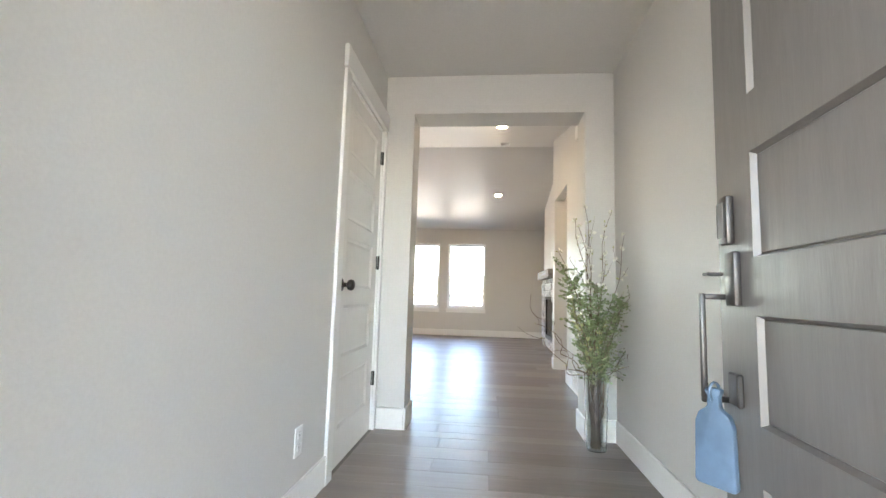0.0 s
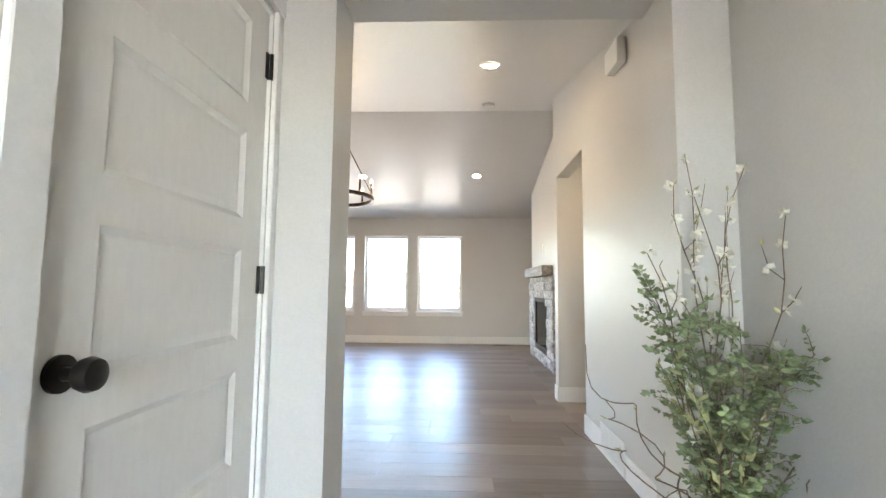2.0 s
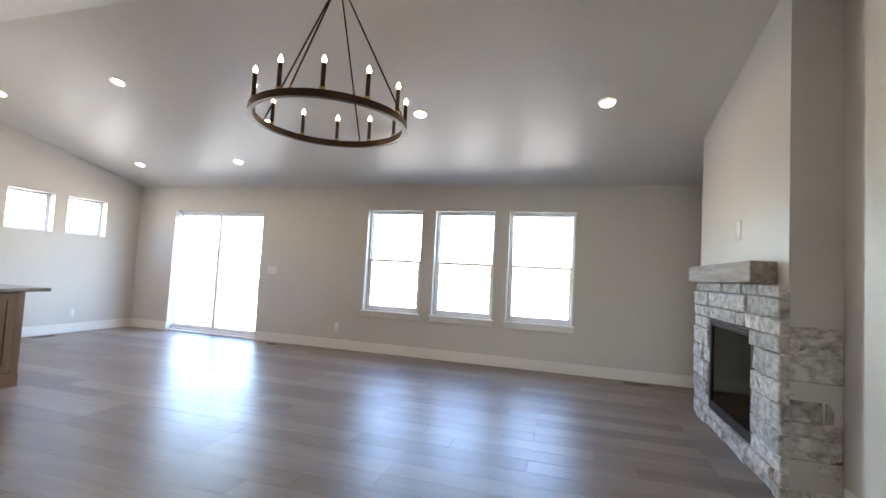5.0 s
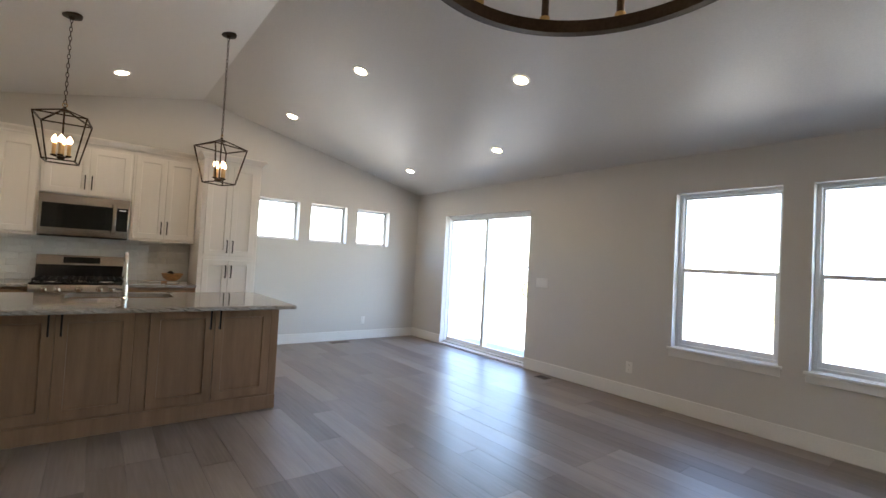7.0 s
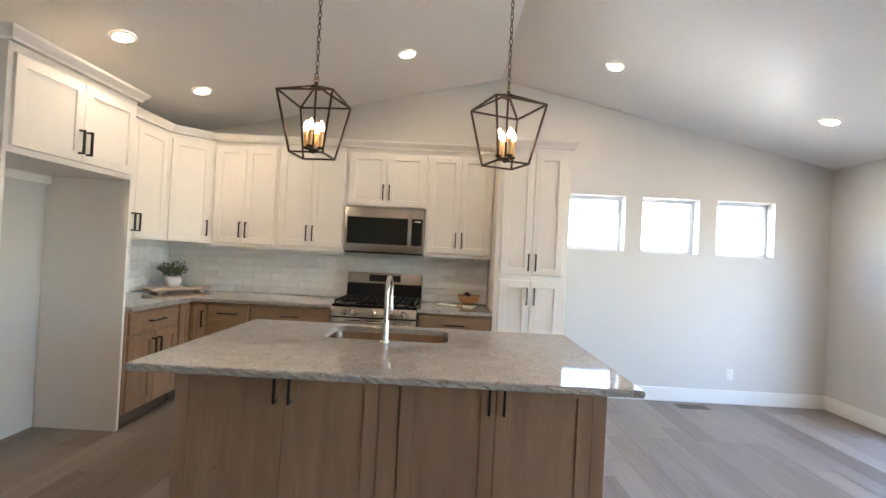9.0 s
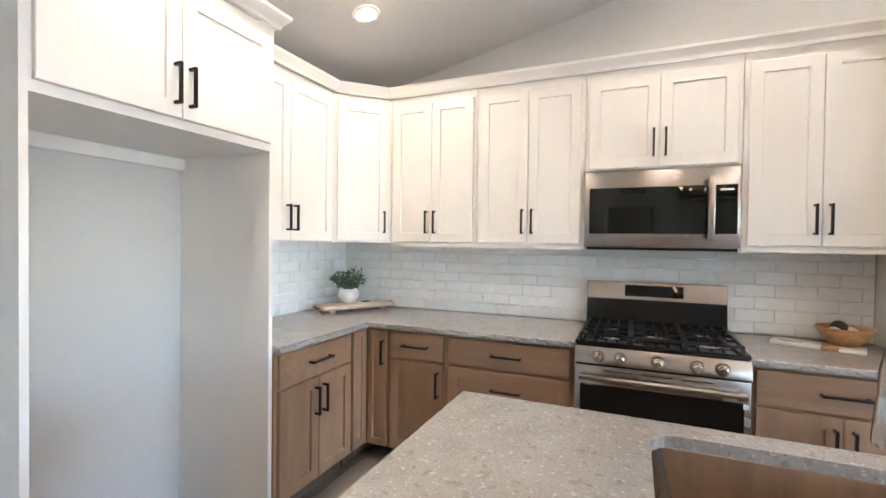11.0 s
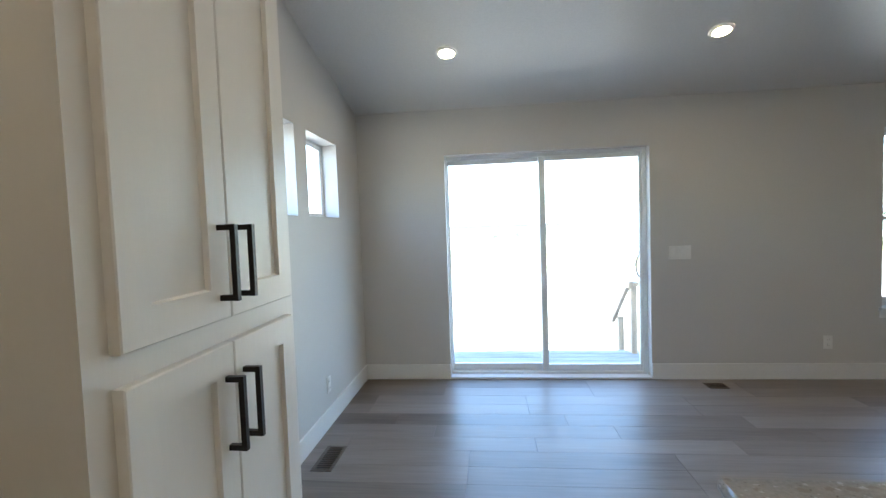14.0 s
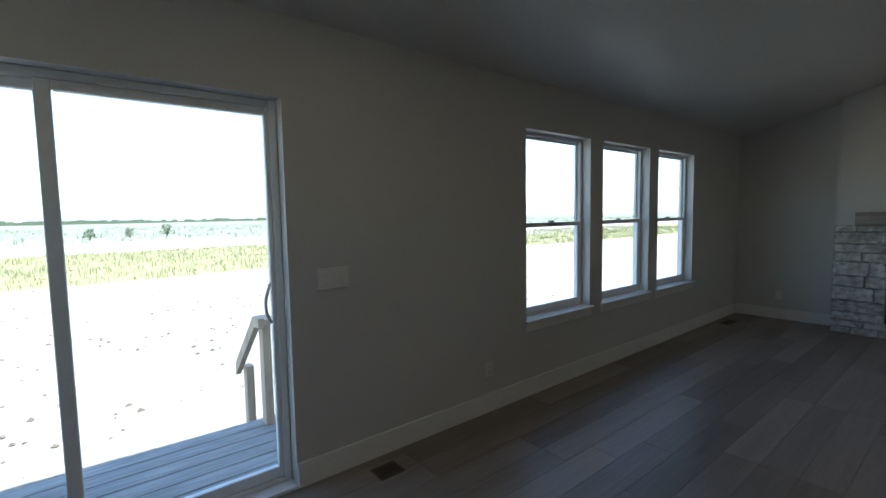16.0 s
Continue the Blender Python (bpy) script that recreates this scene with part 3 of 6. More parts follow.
def scatter(name, count, area, size, mat, label, seed, blade=False):
    """Many small lumps or blades strewn over an area, as one object."""
    rng = random.Random(seed)
    bm = bmesh.new()
    for _ in range(count):
        x, y = rng.uniform(area[0], area[1]), rng.uniform(area[2], area[3])
        s = size[0] + (size[1] - size[0]) * rng.random() ** 3
        z = GROUND_Z + 0.05 * noise.noise((x * 0.4, y * 0.4, 0))
        if blade:
            for k in range(4):
                a = rng.uniform(0, 6.28)
                dx, dy, lean = math.cos(a) * s * 0.10, math.sin(a) * s * 0.10, rng.uniform(-0.4, 0.4)
                ox, oy = x + rng.uniform(-0.25, 0.25), y + rng.uniform(-0.25, 0.25)
                v = [bm.verts.new((ox - dx, oy - dy, z - 0.02)), bm.verts.new((ox + dx, oy + dy, z - 0.02)), bm.verts.new((ox + dy * 4 * lean, oy - dx * 4 * lean, z + s))]
                bm.faces.new(v)
        else:
            v = [bm.verts.new((x + s * rng.uniform(0.6, 1.2) * math.cos(t), y + s * rng.uniform(0.5, 1.0) * math.sin(t), z + s * 0.1)) for t in (0, 1.2, 2.5, 3.7, 5.0)]
            top = bm.verts.new((x, y, z + s * rng.uniform(0.5, 0.9)))
            for i in range(5):
                bm.faces.new((v[i], v[(i + 1) % 5], top))
            bm.faces.new(v[::-1])
    ob = new(name, mesh_of(name, bm, mat))
    return tagged(ob, label, name.replace("_", " "), kind="stuff")


scatter("stones", 3600, (-10, 15, 1.6, 15), (0.010, 0.052), material("dark_field_stone", (0.13, 0.11, 0.09), 0.9, var=0.3), "dark stones strewn over pale dry soil", 3)
scatter("grass", 14000, (-40, 60, 15.5, 32), (0.10, 0.28), GRASS, "strip of dry yellow-green grass beyond the bare soil", 5, blade=True)
scatter("field_grass", 7000, (-120, 160, 45, 150), (0.2, 0.5), FIELD, "pale scrubby field in the distance", 6, blade=True)
rng = random.Random(11)
for i in range(12):
    x, y, s = rng.uniform(-45, 75), rng.uniform(36, 80), rng.uniform(0.6, 1.5)
    bm = bmesh.new()
    stems = bmesh.new()
    for k in range(90):
        a, r, z = rng.uniform(0, 6.28), s * 0.55 * rng.random() ** 0.5, rng.uniform(0.15, 1.0) * s
        c = Vector((math.cos(a) * r * (1.1 - z / s * 0.6), math.sin(a) * r * (1.1 - z / s * 0.6), z))
        d = Vector((rng.uniform(-1, 1), rng.uniform(-1, 1), rng.uniform(-0.3, 1))).normalized() * s * 0.14
        e = d.orthogonal().normalized() * s * 0.06
        bm.faces.new([bm.verts.new(c - d), bm.verts.new(c + e), bm.verts.new(c + d), bm.verts.new(c - e)])
    for k in range(5):
        a = k * 1.25
        tube(stems, [(0, 0, -0.05), (math.cos(a) * s * 0.2, math.sin(a) * s * 0.2, s * 0.7)], [s * 0.03, s * 0.01], 5)
    bush = thing("shrub", "grey-green desert shrub standing in the dry field", "shrub", pose(x, y, GROUND_Z), group="shrubs in the field")
    part("crown", bm, SHRUB, bush, smooth=None)
    part("stem", stems, TWIG, bush)
# far windbreak and low hills
bm = bmesh.new()
for k in range(260):
    x = -300 + k * 2.6
    hgt = 2.0 + 1.6 * noise.noise((x * 0.03, 3, 0)) + rng.uniform(-0.5, 0.9)
    for q in range(3):
        c = Vector((x + rng.uniform(-1.5, 1.5), 330 + rng.uniform(-6, 6), GROUND_Z))
        w2 = rng.uniform(1.2, 2.4)
        bm.faces.new([bm.verts.new(c + Vector((-w2, 0, 0))), bm.verts.new(c + Vector((w2, 0, 0))), bm.verts.new(c + Vector((w2 * 0.5, 0, hgt))), bm.verts.new(c + Vector((-w2 * 0.6, 0, hgt * 0.9)))])
tagged(new("windbreak", mesh_of("windbreak", bm, SHRUB)), "far dark line of trees along the horizon", "trees", kind="stuff")

# low hills; their haze is painted in, no mist is rendered
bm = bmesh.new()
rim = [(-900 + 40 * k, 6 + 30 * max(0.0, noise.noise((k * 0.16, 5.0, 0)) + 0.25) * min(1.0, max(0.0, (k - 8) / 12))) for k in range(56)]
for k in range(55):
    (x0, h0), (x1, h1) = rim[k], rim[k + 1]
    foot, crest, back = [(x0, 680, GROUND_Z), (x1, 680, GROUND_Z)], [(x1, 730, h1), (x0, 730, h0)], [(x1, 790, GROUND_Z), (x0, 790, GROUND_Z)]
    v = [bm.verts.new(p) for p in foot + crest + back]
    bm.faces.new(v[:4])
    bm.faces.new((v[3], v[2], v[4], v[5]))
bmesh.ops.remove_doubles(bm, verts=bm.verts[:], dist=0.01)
structure("backdrop_hills", bm, HILL, "low hills on the horizon, with distance haze put into their blue-grey colour", smooth=60)

# back landing with its stair rail
landing = thing("deck", "weathered grey plank landing outside the sliding door", "deck", pose(0.2, THICK, -0.06))
for i in range(7):
    part("board", rounded(boxes((0, 2.68, 0.012 + i * 0.137, 0.012 + i * 0.137 + 0.13, -0.035, 0)), 0.004, 1), DECK, landing)
part("joist_frame", boxes((0.03, 2.65, 0.03, 0.06, -0.22, -0.036), (0.03, 2.65, 0.90, 0.94, -0.22, -0.036), (0.03, 0.07, 0.06, 0.9, -0.22, -0.036), (2.6, 2.65, 0.06, 0.9, -0.22, -0.036)), DECK, landing)
for x in (0.08, 2.52):
    part("post", boxes((x, x + 0.09, 0.85, 0.94, -0.55, -0.22)), DECK, landing)
    part("post", boxes((x, x + 0.09, 0.06, 0.12, -0.55, -0.22)), DECK, landing)
for i in range(2):
    part("step", boxes((1.5, 2.6, 0.98 + i * 0.28, 1.25 + i * 0.28, -0.20 - i * 0.17, -0.16 - i * 0.17), (1.5, 1.54, 0.98 + i * 0.28, 1.25 + i * 0.28, -0.49, -0.20 - i * 0.17),
                       (2.56, 2.6, 0.98 + i * 0.28, 1.25 + i * 0.28, -0.49, -0.20 - i * 0.17)), DECK, landing)
rail = thing("stair_rail", "raw pale lumber handrail sloping down beside the steps", "handrail", pose(2.71, 0, GROUND_Z))
part("upper_post", rounded(boxes((0, 0.06, 0.98, 1.07, 0.0, 1.24)), 0.004, 1), RAIL, rail)
part("lower_post", rounded(boxes((0, 0.06, 1.46, 1.55, 0.0, 0.80)), 0.004, 1), RAIL, rail)
bm = bmesh.new()
prism(bm, [(0.93, 1.29), (1.06, 1.29), (1.63, 0.80), (1.63, 0.70), (1.02, 1.22), (0.93, 1.22)], "x", -0.04, 0.0)
prism(bm, [(0.90, 1.245), (1.08, 1.245), (1.09, 1.285), (0.90, 1.285)], "x", 0.0, 0.075)
part("top_rail", bm, RAIL, rail)

# unseen porch outside the front door, added to cut daylight so that the hall is lit by open shade
structure("porch_floor", boxes((5.0, 10.0, -13.0, ENTRY_Y - 0.16, -0.18, -0.02)), CONCRETE, "unseen concrete porch floor, added outside the front door")
# tall side wall and ceiling are added light blockers, never in view
structure("wall_porch", boxes((8.95, 9.10, -12.4, ENTRY_Y - 0.165, -0.18, 2.62)), SIDING, "unseen siding screen, added to hold side light off the hall")
structure("porch_ceiling", boxes((3.5, 11.5, -14.0, ENTRY_Y - 0.175, 2.62, 2.72)), SIDING, "unseen porch ceiling, added to cut the sky light into the hall")


# ---- floor planks ----
PLANK_W, PLANK_L = 0.182, 1.22
plank_meshes = {}


def plank(x0, x1, y0, y1):
    w, d = round(x1 - x0, 3), round(y1 - y0, 3)
    if w < 0.02 or d < 0.02:
        return
    if (w, d) not in plank_meshes:
        bm = boxes((0.0004, w - 0.0004, 0.0003, d - 0.0003, -0.006, 0.0))
        for v in bm.verts:
            if v.co.z > -0.001:
                v.co.x += 0.0006 if v.co.x < w / 2 else -0.0006
                v.co.y += 0.0006 if v.co.y < d / 2 else -0.0006
        plank_meshes[w, d] = mesh_of("plank", bm, FLOOR)
    ob = new("plank", plank_meshes[w, d])
    ob.location = (x0, y0, 0)
    ob.parent = FLOOR_OB


def lay_planks(xa, xb, ya, yb, seed):
    rng = random.Random(seed)
    y = ya
    while y < yb - 0.01:
        y1 = min(y + PLANK_W, yb)
        x = xa - rng.choice((0.2, 0.45, 0.75, 1.0))
        while x < xb:
            a, b = max(x, xa), min(x + PLANK_L, xb)
            if b - a > 0.02:
                plank(a, b, y, y1)
            x += PLANK_L
        y = y1


# ---- kitchen cabinets ----
def bar_pull(length, upright):
    """A slim square bar pull standing off the face, centred on the origin; the face lies at y = 0 and the room at -y."""
    bm = bmesh.new()
    r, out, k = 0.0055, 0.032, length / 2
    if upright:
        box(bm, -r, r, -out - r, -out + r, -k, k)
        for z in (-k + 0.006, k - 0.006):
            box(bm, -r, r, -out + r, 0.0, z - r, z + r)
    else:
        box(bm, -k, k, -out - r, -out + r, -r, r)
        for x in (-k + 0.006, k - 0.006):
            box(bm, x - r, x + r, -out + r, 0.0, -r, r)
    return bm


PULL_V, PULL_H = mesh_of("handle", bar_pull(0.15, True), BLACK), mesh_of("handle", bar_pull(0.17, False), BLACK)


def pull(parent, x, y, z, upright=True):
    ob = new("handle", PULL_V if upright else PULL_H)
    ob.location = (x, y, z)
    ob.parent = parent
    ob["label"] = "black metal bar pull"
    return ob


def shaker(x0, x1, z0, z1, rail=0.058, t=0.020, y=0.0):
    """A five-piece door or drawer front: four rails proud of a sunk middle; its back lies at y."""
    bm = bmesh.new()
    o = [(x0, z0), (x1, z0), (x1, z1), (x0, z1)]
    i = [(x0 + rail, z0 + rail), (x1 - rail, z0 + rail), (x1 - rail, z1 - rail), (x0 + rail, z1 - rail)]
    e = 0.0025
    oe = [(x0 + e, z0 + e), (x1 - e, z0 + e), (x1 - e, z1 - e), (x0 + e, z1 - e)]
    back = [bm.verts.new((x, y, z)) for x, z in o]
    side = [bm.verts.new((x, y - t + e, z)) for x, z in o]
    face = [bm.verts.new((x, y - t, z)) for x, z in oe]
    lip = [bm.verts.new((x, y - t, z)) for x, z in i]
    sunk = [bm.verts.new((x + dx, y - t + 0.0105, z + dz)) for (x, z), (dx, dz) in zip(i, ((0.003, 0.003), (-0.003, 0.003), (-0.003, -0.003), (0.003, -0.003)))]
    bm.faces.new(back)
    bm.faces.new(sunk)
    for a, b in ((back, side), (side, face), (face, lip), (lip, sunk)):
        for k in range(4):
            bm.faces.new((a[k], a[(k + 1) % 4], b[(k + 1) % 4], b[k]))
    return bm


def slab(x0, x1, z0, z1, t=0.020, y=0.0):
    return rounded(boxes((x0, x1, y - t, y, z0, z1)), 0.003, 1)


def base_unit(name, label, m, w, layout, depth=0.60, height=0.853):
    """A wooden base cabinet in local x and z, its face at y = 0; layout: fronts as (kind, x0, x1, z0, z1, handle side)."""
    ob = thing(name, label, "cabinet", m, group="stained wood base cabinets")
    part("body", boxes((0.001, w - 0.001, 0.0, depth, 0.10, height)), ALDER, ob)
    part("toe_kick", boxes((0.002, w - 0.002, 0.065, depth - 0.01, 0.0, 0.0995)), KICK, ob, "dark recessed plinth")
    for kind, x0, x1, z0, z1, side in layout:
        if kind == "drawer":
            front = part("drawer", slab(x0, x1, z0, z1) if z1 - z0 < 0.2 else shaker(x0, x1, z0, z1), ALDERH, ob)
            pull(front, (x0 + x1) / 2, -0.020, (z0 + z1) / 2 if z1 - z0 < 0.2 else (z0 + z1) / 2 + 0.03, False)
        else:
            front = part("door", shaker(x0, x1, z0, z1), ALDER, ob)
            if side:
                pull(front, x1 - 0.03 if side == "r" else x0 + 0.03, -0.020, z1 - 0.12)
    return ob


def upper_unit(name, label, m, w, z0, z1, doors, depth=0.31, group="white upper cabinets", handle_low=True):
    ob = thing(name, label, "cabinet", m, group=group)
    part("body", boxes((0.001, w - 0.001, 0.0, depth, z0, z1)), CABW, ob)
    for x0, x1, a, b, side in doors:
        front = part("door", shaker(x0, x1, a, b), CABW, ob)
        if side:
            pull(front, x1 - 0.028 if side == "r" else x0 + 0.028, -0.020, a + 0.13 if handle_low else b - 0.12)
    return ob


def pair(w, z0, z1, edge=0.022, gap=0.003):
    return [(edge, w / 2 - gap / 2, z0, z1, "r"), (w / 2 + gap / 2, w - edge, z0, z1, "l")]


def face_x(x, y, z=0.0):
    """Local -y faces the room's +x; local x runs along +y."""
    return pose(x, y, z, 0, 0, 90)


def face_y(x, y, z=0.0):
    """Local -y faces the room's +y; local x runs along -x."""
    return pose(x, y, z, 0, 0, 180)


BASE_X, TOP_Z = 0.62, 0.885
RANGE_A, RANGE_B = -4.918, -4.160
KIT_Y = -6.82
FRONT_FACE = -6.21
structure("wall_kitchen", boxes((0.0, 2.358, FRONT_Y + 0.001, KIT_Y - 0.001, 0, WALL_H - 0.008)), WALL, "greige wall behind the kitchen cabinets")
# right of the range
w = -3.492 - (RANGE_B + 0.006)
base_unit("base_cabinet", "stained alder base cabinet with one drawer over two doors", face_x(BASE_X, RANGE_B + 0.006), w,
          [("drawer", 0.02, w - 0.02, 0.675, 0.835, ""), ("door", 0.02, w / 2 - 0.002, 0.115, 0.660, "r"), ("door", w / 2 + 0.002, w - 0.02, 0.115, 0.660, "l")])
# left of the range: three drawers, then a drawer over a door
w = (RANGE_A - 0.006) + 5.650
base_unit("base_cabinet", "stained alder cabinet with a stack of three drawers", face_x(BASE_X, -5.650), w,
          [("drawer", 0.02, w - 0.02, 0.680, 0.835, ""), ("drawer", 0.02, w - 0.02, 0.405, 0.665, ""), ("drawer", 0.02, w - 0.02, 0.115, 0.390, "")])
w = 6.045 - 5.651
base_unit("base_cabinet", "narrow stained alder cabinet with a drawer over one door", face_x(BASE_X, -6.045), w,
          [("drawer", 0.02, w - 0.02, 0.680, 0.835, ""), ("door", 0.02, w - 0.02, 0.115, 0.665, "r")])
# corner cabinet with an inward folding door
corner = thing("base_cabinet", "stained alder corner cabinet with an inward folding door", "cabinet", pose(0, 0, 0), group="stained wood base cabinets")
bm = bmesh.new()
prism(bm, [(0.02, KIT_Y + 0.02), (0.79, KIT_Y + 0.02), (0.79, FRONT_FACE), (BASE_X, FRONT_FACE), (BASE_X, -6.046), (0.02, -6.046)], "z", 0.10, 0.853)
part("body", bm, ALDER, corner)
leaf = part("door", shaker(0.004, 0.140, 0.115, 0.835, 0.035), ALDER, corner)
leaf.matrix_basis = face_x(BASE_X + 0.001, FRONT_FACE + 0.022)
pull(leaf, 0.118, -0.020, 0.70)
leaf = part("door", shaker(0.004, 0.145, 0.115, 0.835, 0.045), ALDER, corner)
leaf.matrix_basis = face_y(0.79, FRONT_FACE + 0.001)
part("toe_kick", boxes((0.1, 0.78, KIT_Y + 0.03, FRONT_FACE - 0.065, 0, 0.0995)), KICK, corner, "dark recessed plinth")
w = 1.412 - 0.791
base_unit("base_cabinet", "stained alder base cabinet beside the refrigerator recess", face_y(1.412, FRONT_FACE), w,
          [("drawer", 0.02, w - 0.02, 0.675, 0.835, ""), ("door", 0.02, w / 2 - 0.002, 0.115, 0.660, "r"), ("door", w / 2 + 0.002, w - 0.02, 0.115, 0.660, "l")], depth=0.59)

# counters
def counter(name, outline, z0, z1, label, hole=None):
    """A stone top with a chipped, rock-face rim; the hole keeps a clean polished edge."""
    def dense(pts):
        out = []
        for (x0, y0), (x1, y1) in zip(pts, pts[1:] + pts[:1]):
            k = max(1, int(math.hypot(x1 - x0, y1 - y0) / 0.022))
            out += [(x0 + (x1 - x0) * i / k, y0 + (y1 - y0) * i / k) for i in range(k)]
        return out

    def chip(x, y, s, amount):
        return (x + amount * noise.noise((x * 45, y * 45, s)), y + amount * noise.noise((x * 45, y * 45, s + 7)))
    rim = dense(outline)
    bm = bmesh.new()
    rings = []
    for s, (z, amount, shrink) in enumerate(((z1, 0.003, 0.004), (z1 - 0.006, 0.007, 0.0), ((z0 + z1) / 2, 0.009, 0.0), (z0 + 0.004, 0.008, 0.001), (z0, 0.004, 0.005))):
        cx, cy = sum(p[0] for p in rim) / len(rim), sum(p[1] for p in rim) / len(rim)
        ring = []
        for x, y in rim:
            px, py = chip(x, y, s * 1.7, amount)
            ring.append(bm.verts.new((px - (shrink if x > cx else -shrink), py - (shrink if y > cy else -shrink), z)))
        rings.append(ring)
    for a, b in zip(rings, rings[1:]):
        for k in range(len(a)):
            bm.faces.new((a[k], a[(k + 1) % len(a)], b[(k + 1) % len(a)], b[k]))
    holes = []
    for z in ((z1, z0) if hole else ()):
        holes.append([bm.verts.new((x, y, z)) for x, y in hole])
    if hole:
        for k in range(len(hole)):
            bm.faces.new((holes[0][k], holes[0][(k + 1) % len(hole)], holes[1][(k + 1) % len(hole)], holes[1][k]))
    for i, ring in enumerate((rings[0], rings[-1])):
        loops = [bm.edges.get((ring[k], ring[(k + 1) % len(ring)])) for k in range(len(ring))]
        if hole:
            loops += [bm.edges.get((holes[i][k], holes[i][(k + 1) % len(hole)])) for k in range(len(hole))]
        bmesh.ops.triangle_fill(bm, edges=loops, use_beauty=True, use_dissolve=False)
    return tagged(new(name, mesh_of(name, bm, GRANITE)), label, "countertop")


counter("countertop", [(0.012, KIT_Y + 0.012), (1.418, KIT_Y + 0.012), (1.418, FRONT_FACE + 0.045), (0.668, FRONT_FACE + 0.045), (0.668, RANGE_A - 0.003), (0.012, RANGE_A - 0.003)],
        TOP_Z - 0.032, TOP_Z, "speckled grey granite worktop round the kitchen corner")
counter("countertop", [(0.012, RANGE_B + 0.003), (0.668, RANGE_B + 0.003), (0.668, -3.493), (0.012, -3.493)], TOP_Z - 0.032, TOP_Z,
        "short speckled grey granite worktop beside the range")

# upper cabinets
UP_X, UP_A, UP_B = 0.31, 1.377, 2.37
for a, b in ((-6.215, -5.587), (-5.585, -4.922), (-4.144, -3.494)):
    upper_unit("upper_cabinet", "tall white shaker wall cabinet with two doors", face_x(UP_X, a), b - a, UP_A, UP_B, pair(b - a, UP_A + 0.012, UP_B - 0.05))
upper_unit("upper_cabinet", "short white shaker wall cabinet over the microwave", face_x(UP_X, -4.920), 0.774, 1.806, UP_B, pair(0.774, 1.815, UP_B - 0.05))
angle = thing("upper_cabinet", "white diagonal corner wall cabinet with one door", "cabinet", pose(0, 0, 0), group="white upper cabinets")
ax, ay = UP_X, -6.218
bx, by = UP_X + 0.285, -6.503
bm = bmesh.new()
prism(bm, [(0.002, KIT_Y + 0.002), (bx, KIT_Y + 0.002), (bx, by), (ax, ay), (0.002, ay)], "z", UP_A, UP_B)
part("body", bm, CABW, angle)
dl = math.hypot(bx - ax, by - ay)
front = part("door", shaker(0.03, dl - 0.03, UP_A + 0.012, UP_B - 0.05), CABW, angle)
front.matrix_basis = pose(bx, by, 0, 0, 0, 135)
pull(front, dl - 0.058, -0.020, UP_A + 0.142)
w = 1.416 - 0.598
upper_unit("upper_cabinet", "white shaker wall cabinet beside the refrigerator recess", face_y(1.416, by), w, UP_A, UP_B, pair(w, UP_A + 0.012, UP_B - 0.05), depth=by - KIT_Y - 0.002)
# refrigerator surround
fridge = thing("refrigerator_surround", "white refrigerator recess with a cabinet above, empty", "cabinet", face_y(2.36, -6.215))
FW, FD = 2.36 - 1.418, -6.215 - KIT_Y - 0.002
part("side_panel", boxes((0, 0.022, 0.0, FD, 0.0, UP_B)), CABW, fridge)
part("side_panel", boxes((FW - 0.022, FW, 0.0, FD, 0.0, UP_B)), CABW, fridge)
part("body", boxes((0.022, FW - 0.022, 0.001, FD, 1.80, UP_B)), CABW, fridge)
for x0, x1, a, b, side in pair(FW, 1.835, UP_B - 0.05, 0.03):
    front = part("door", shaker(x0, x1, a, b), CABW, fridge)
    pull(front, x1 - 0.028 if side == "r" else x0 + 0.028, -0.020, a + 0.12)
part("shelf_cleat", boxes((0.022, FW - 0.022, FD - 0.03, FD - 0.012, 1.74, 1.799)), CABW, fridge)
# tall pantry cabinet
PAN_A, PAN_B, PAN_X = -3.490, -2.848, 0.63
pantry = thing("pantry_cabinet", "tall white shaker pantry cabinet with four doors", "cabinet", face_x(PAN_X, PAN_A))
PW = PAN_B - PAN_A
part("body", boxes((0, PW, 0.0, PAN_X - 0.002, 0.0, UP_B)), CABW, pantry)
for x0, x1, a, b, side in pair(PW, 1.235, UP_B - 0.05, 0.045):
    front = part("door", shaker(x0, x1, a, b, 0.062), CABW, pantry)
    pull(front, x1 - 0.03 if side == "r" else x0 + 0.03, -0.020, a + 0.113)
for x0, x1, a, b, side in pair(PW, 0.11, 1.185, 0.045):
    front = part("door", shaker(x0, x1, a, b, 0.062), CABW, pantry)
    pull(front, x1 - 0.03 if side == "r" else x0 + 0.03, -0.020, b - 0.137)


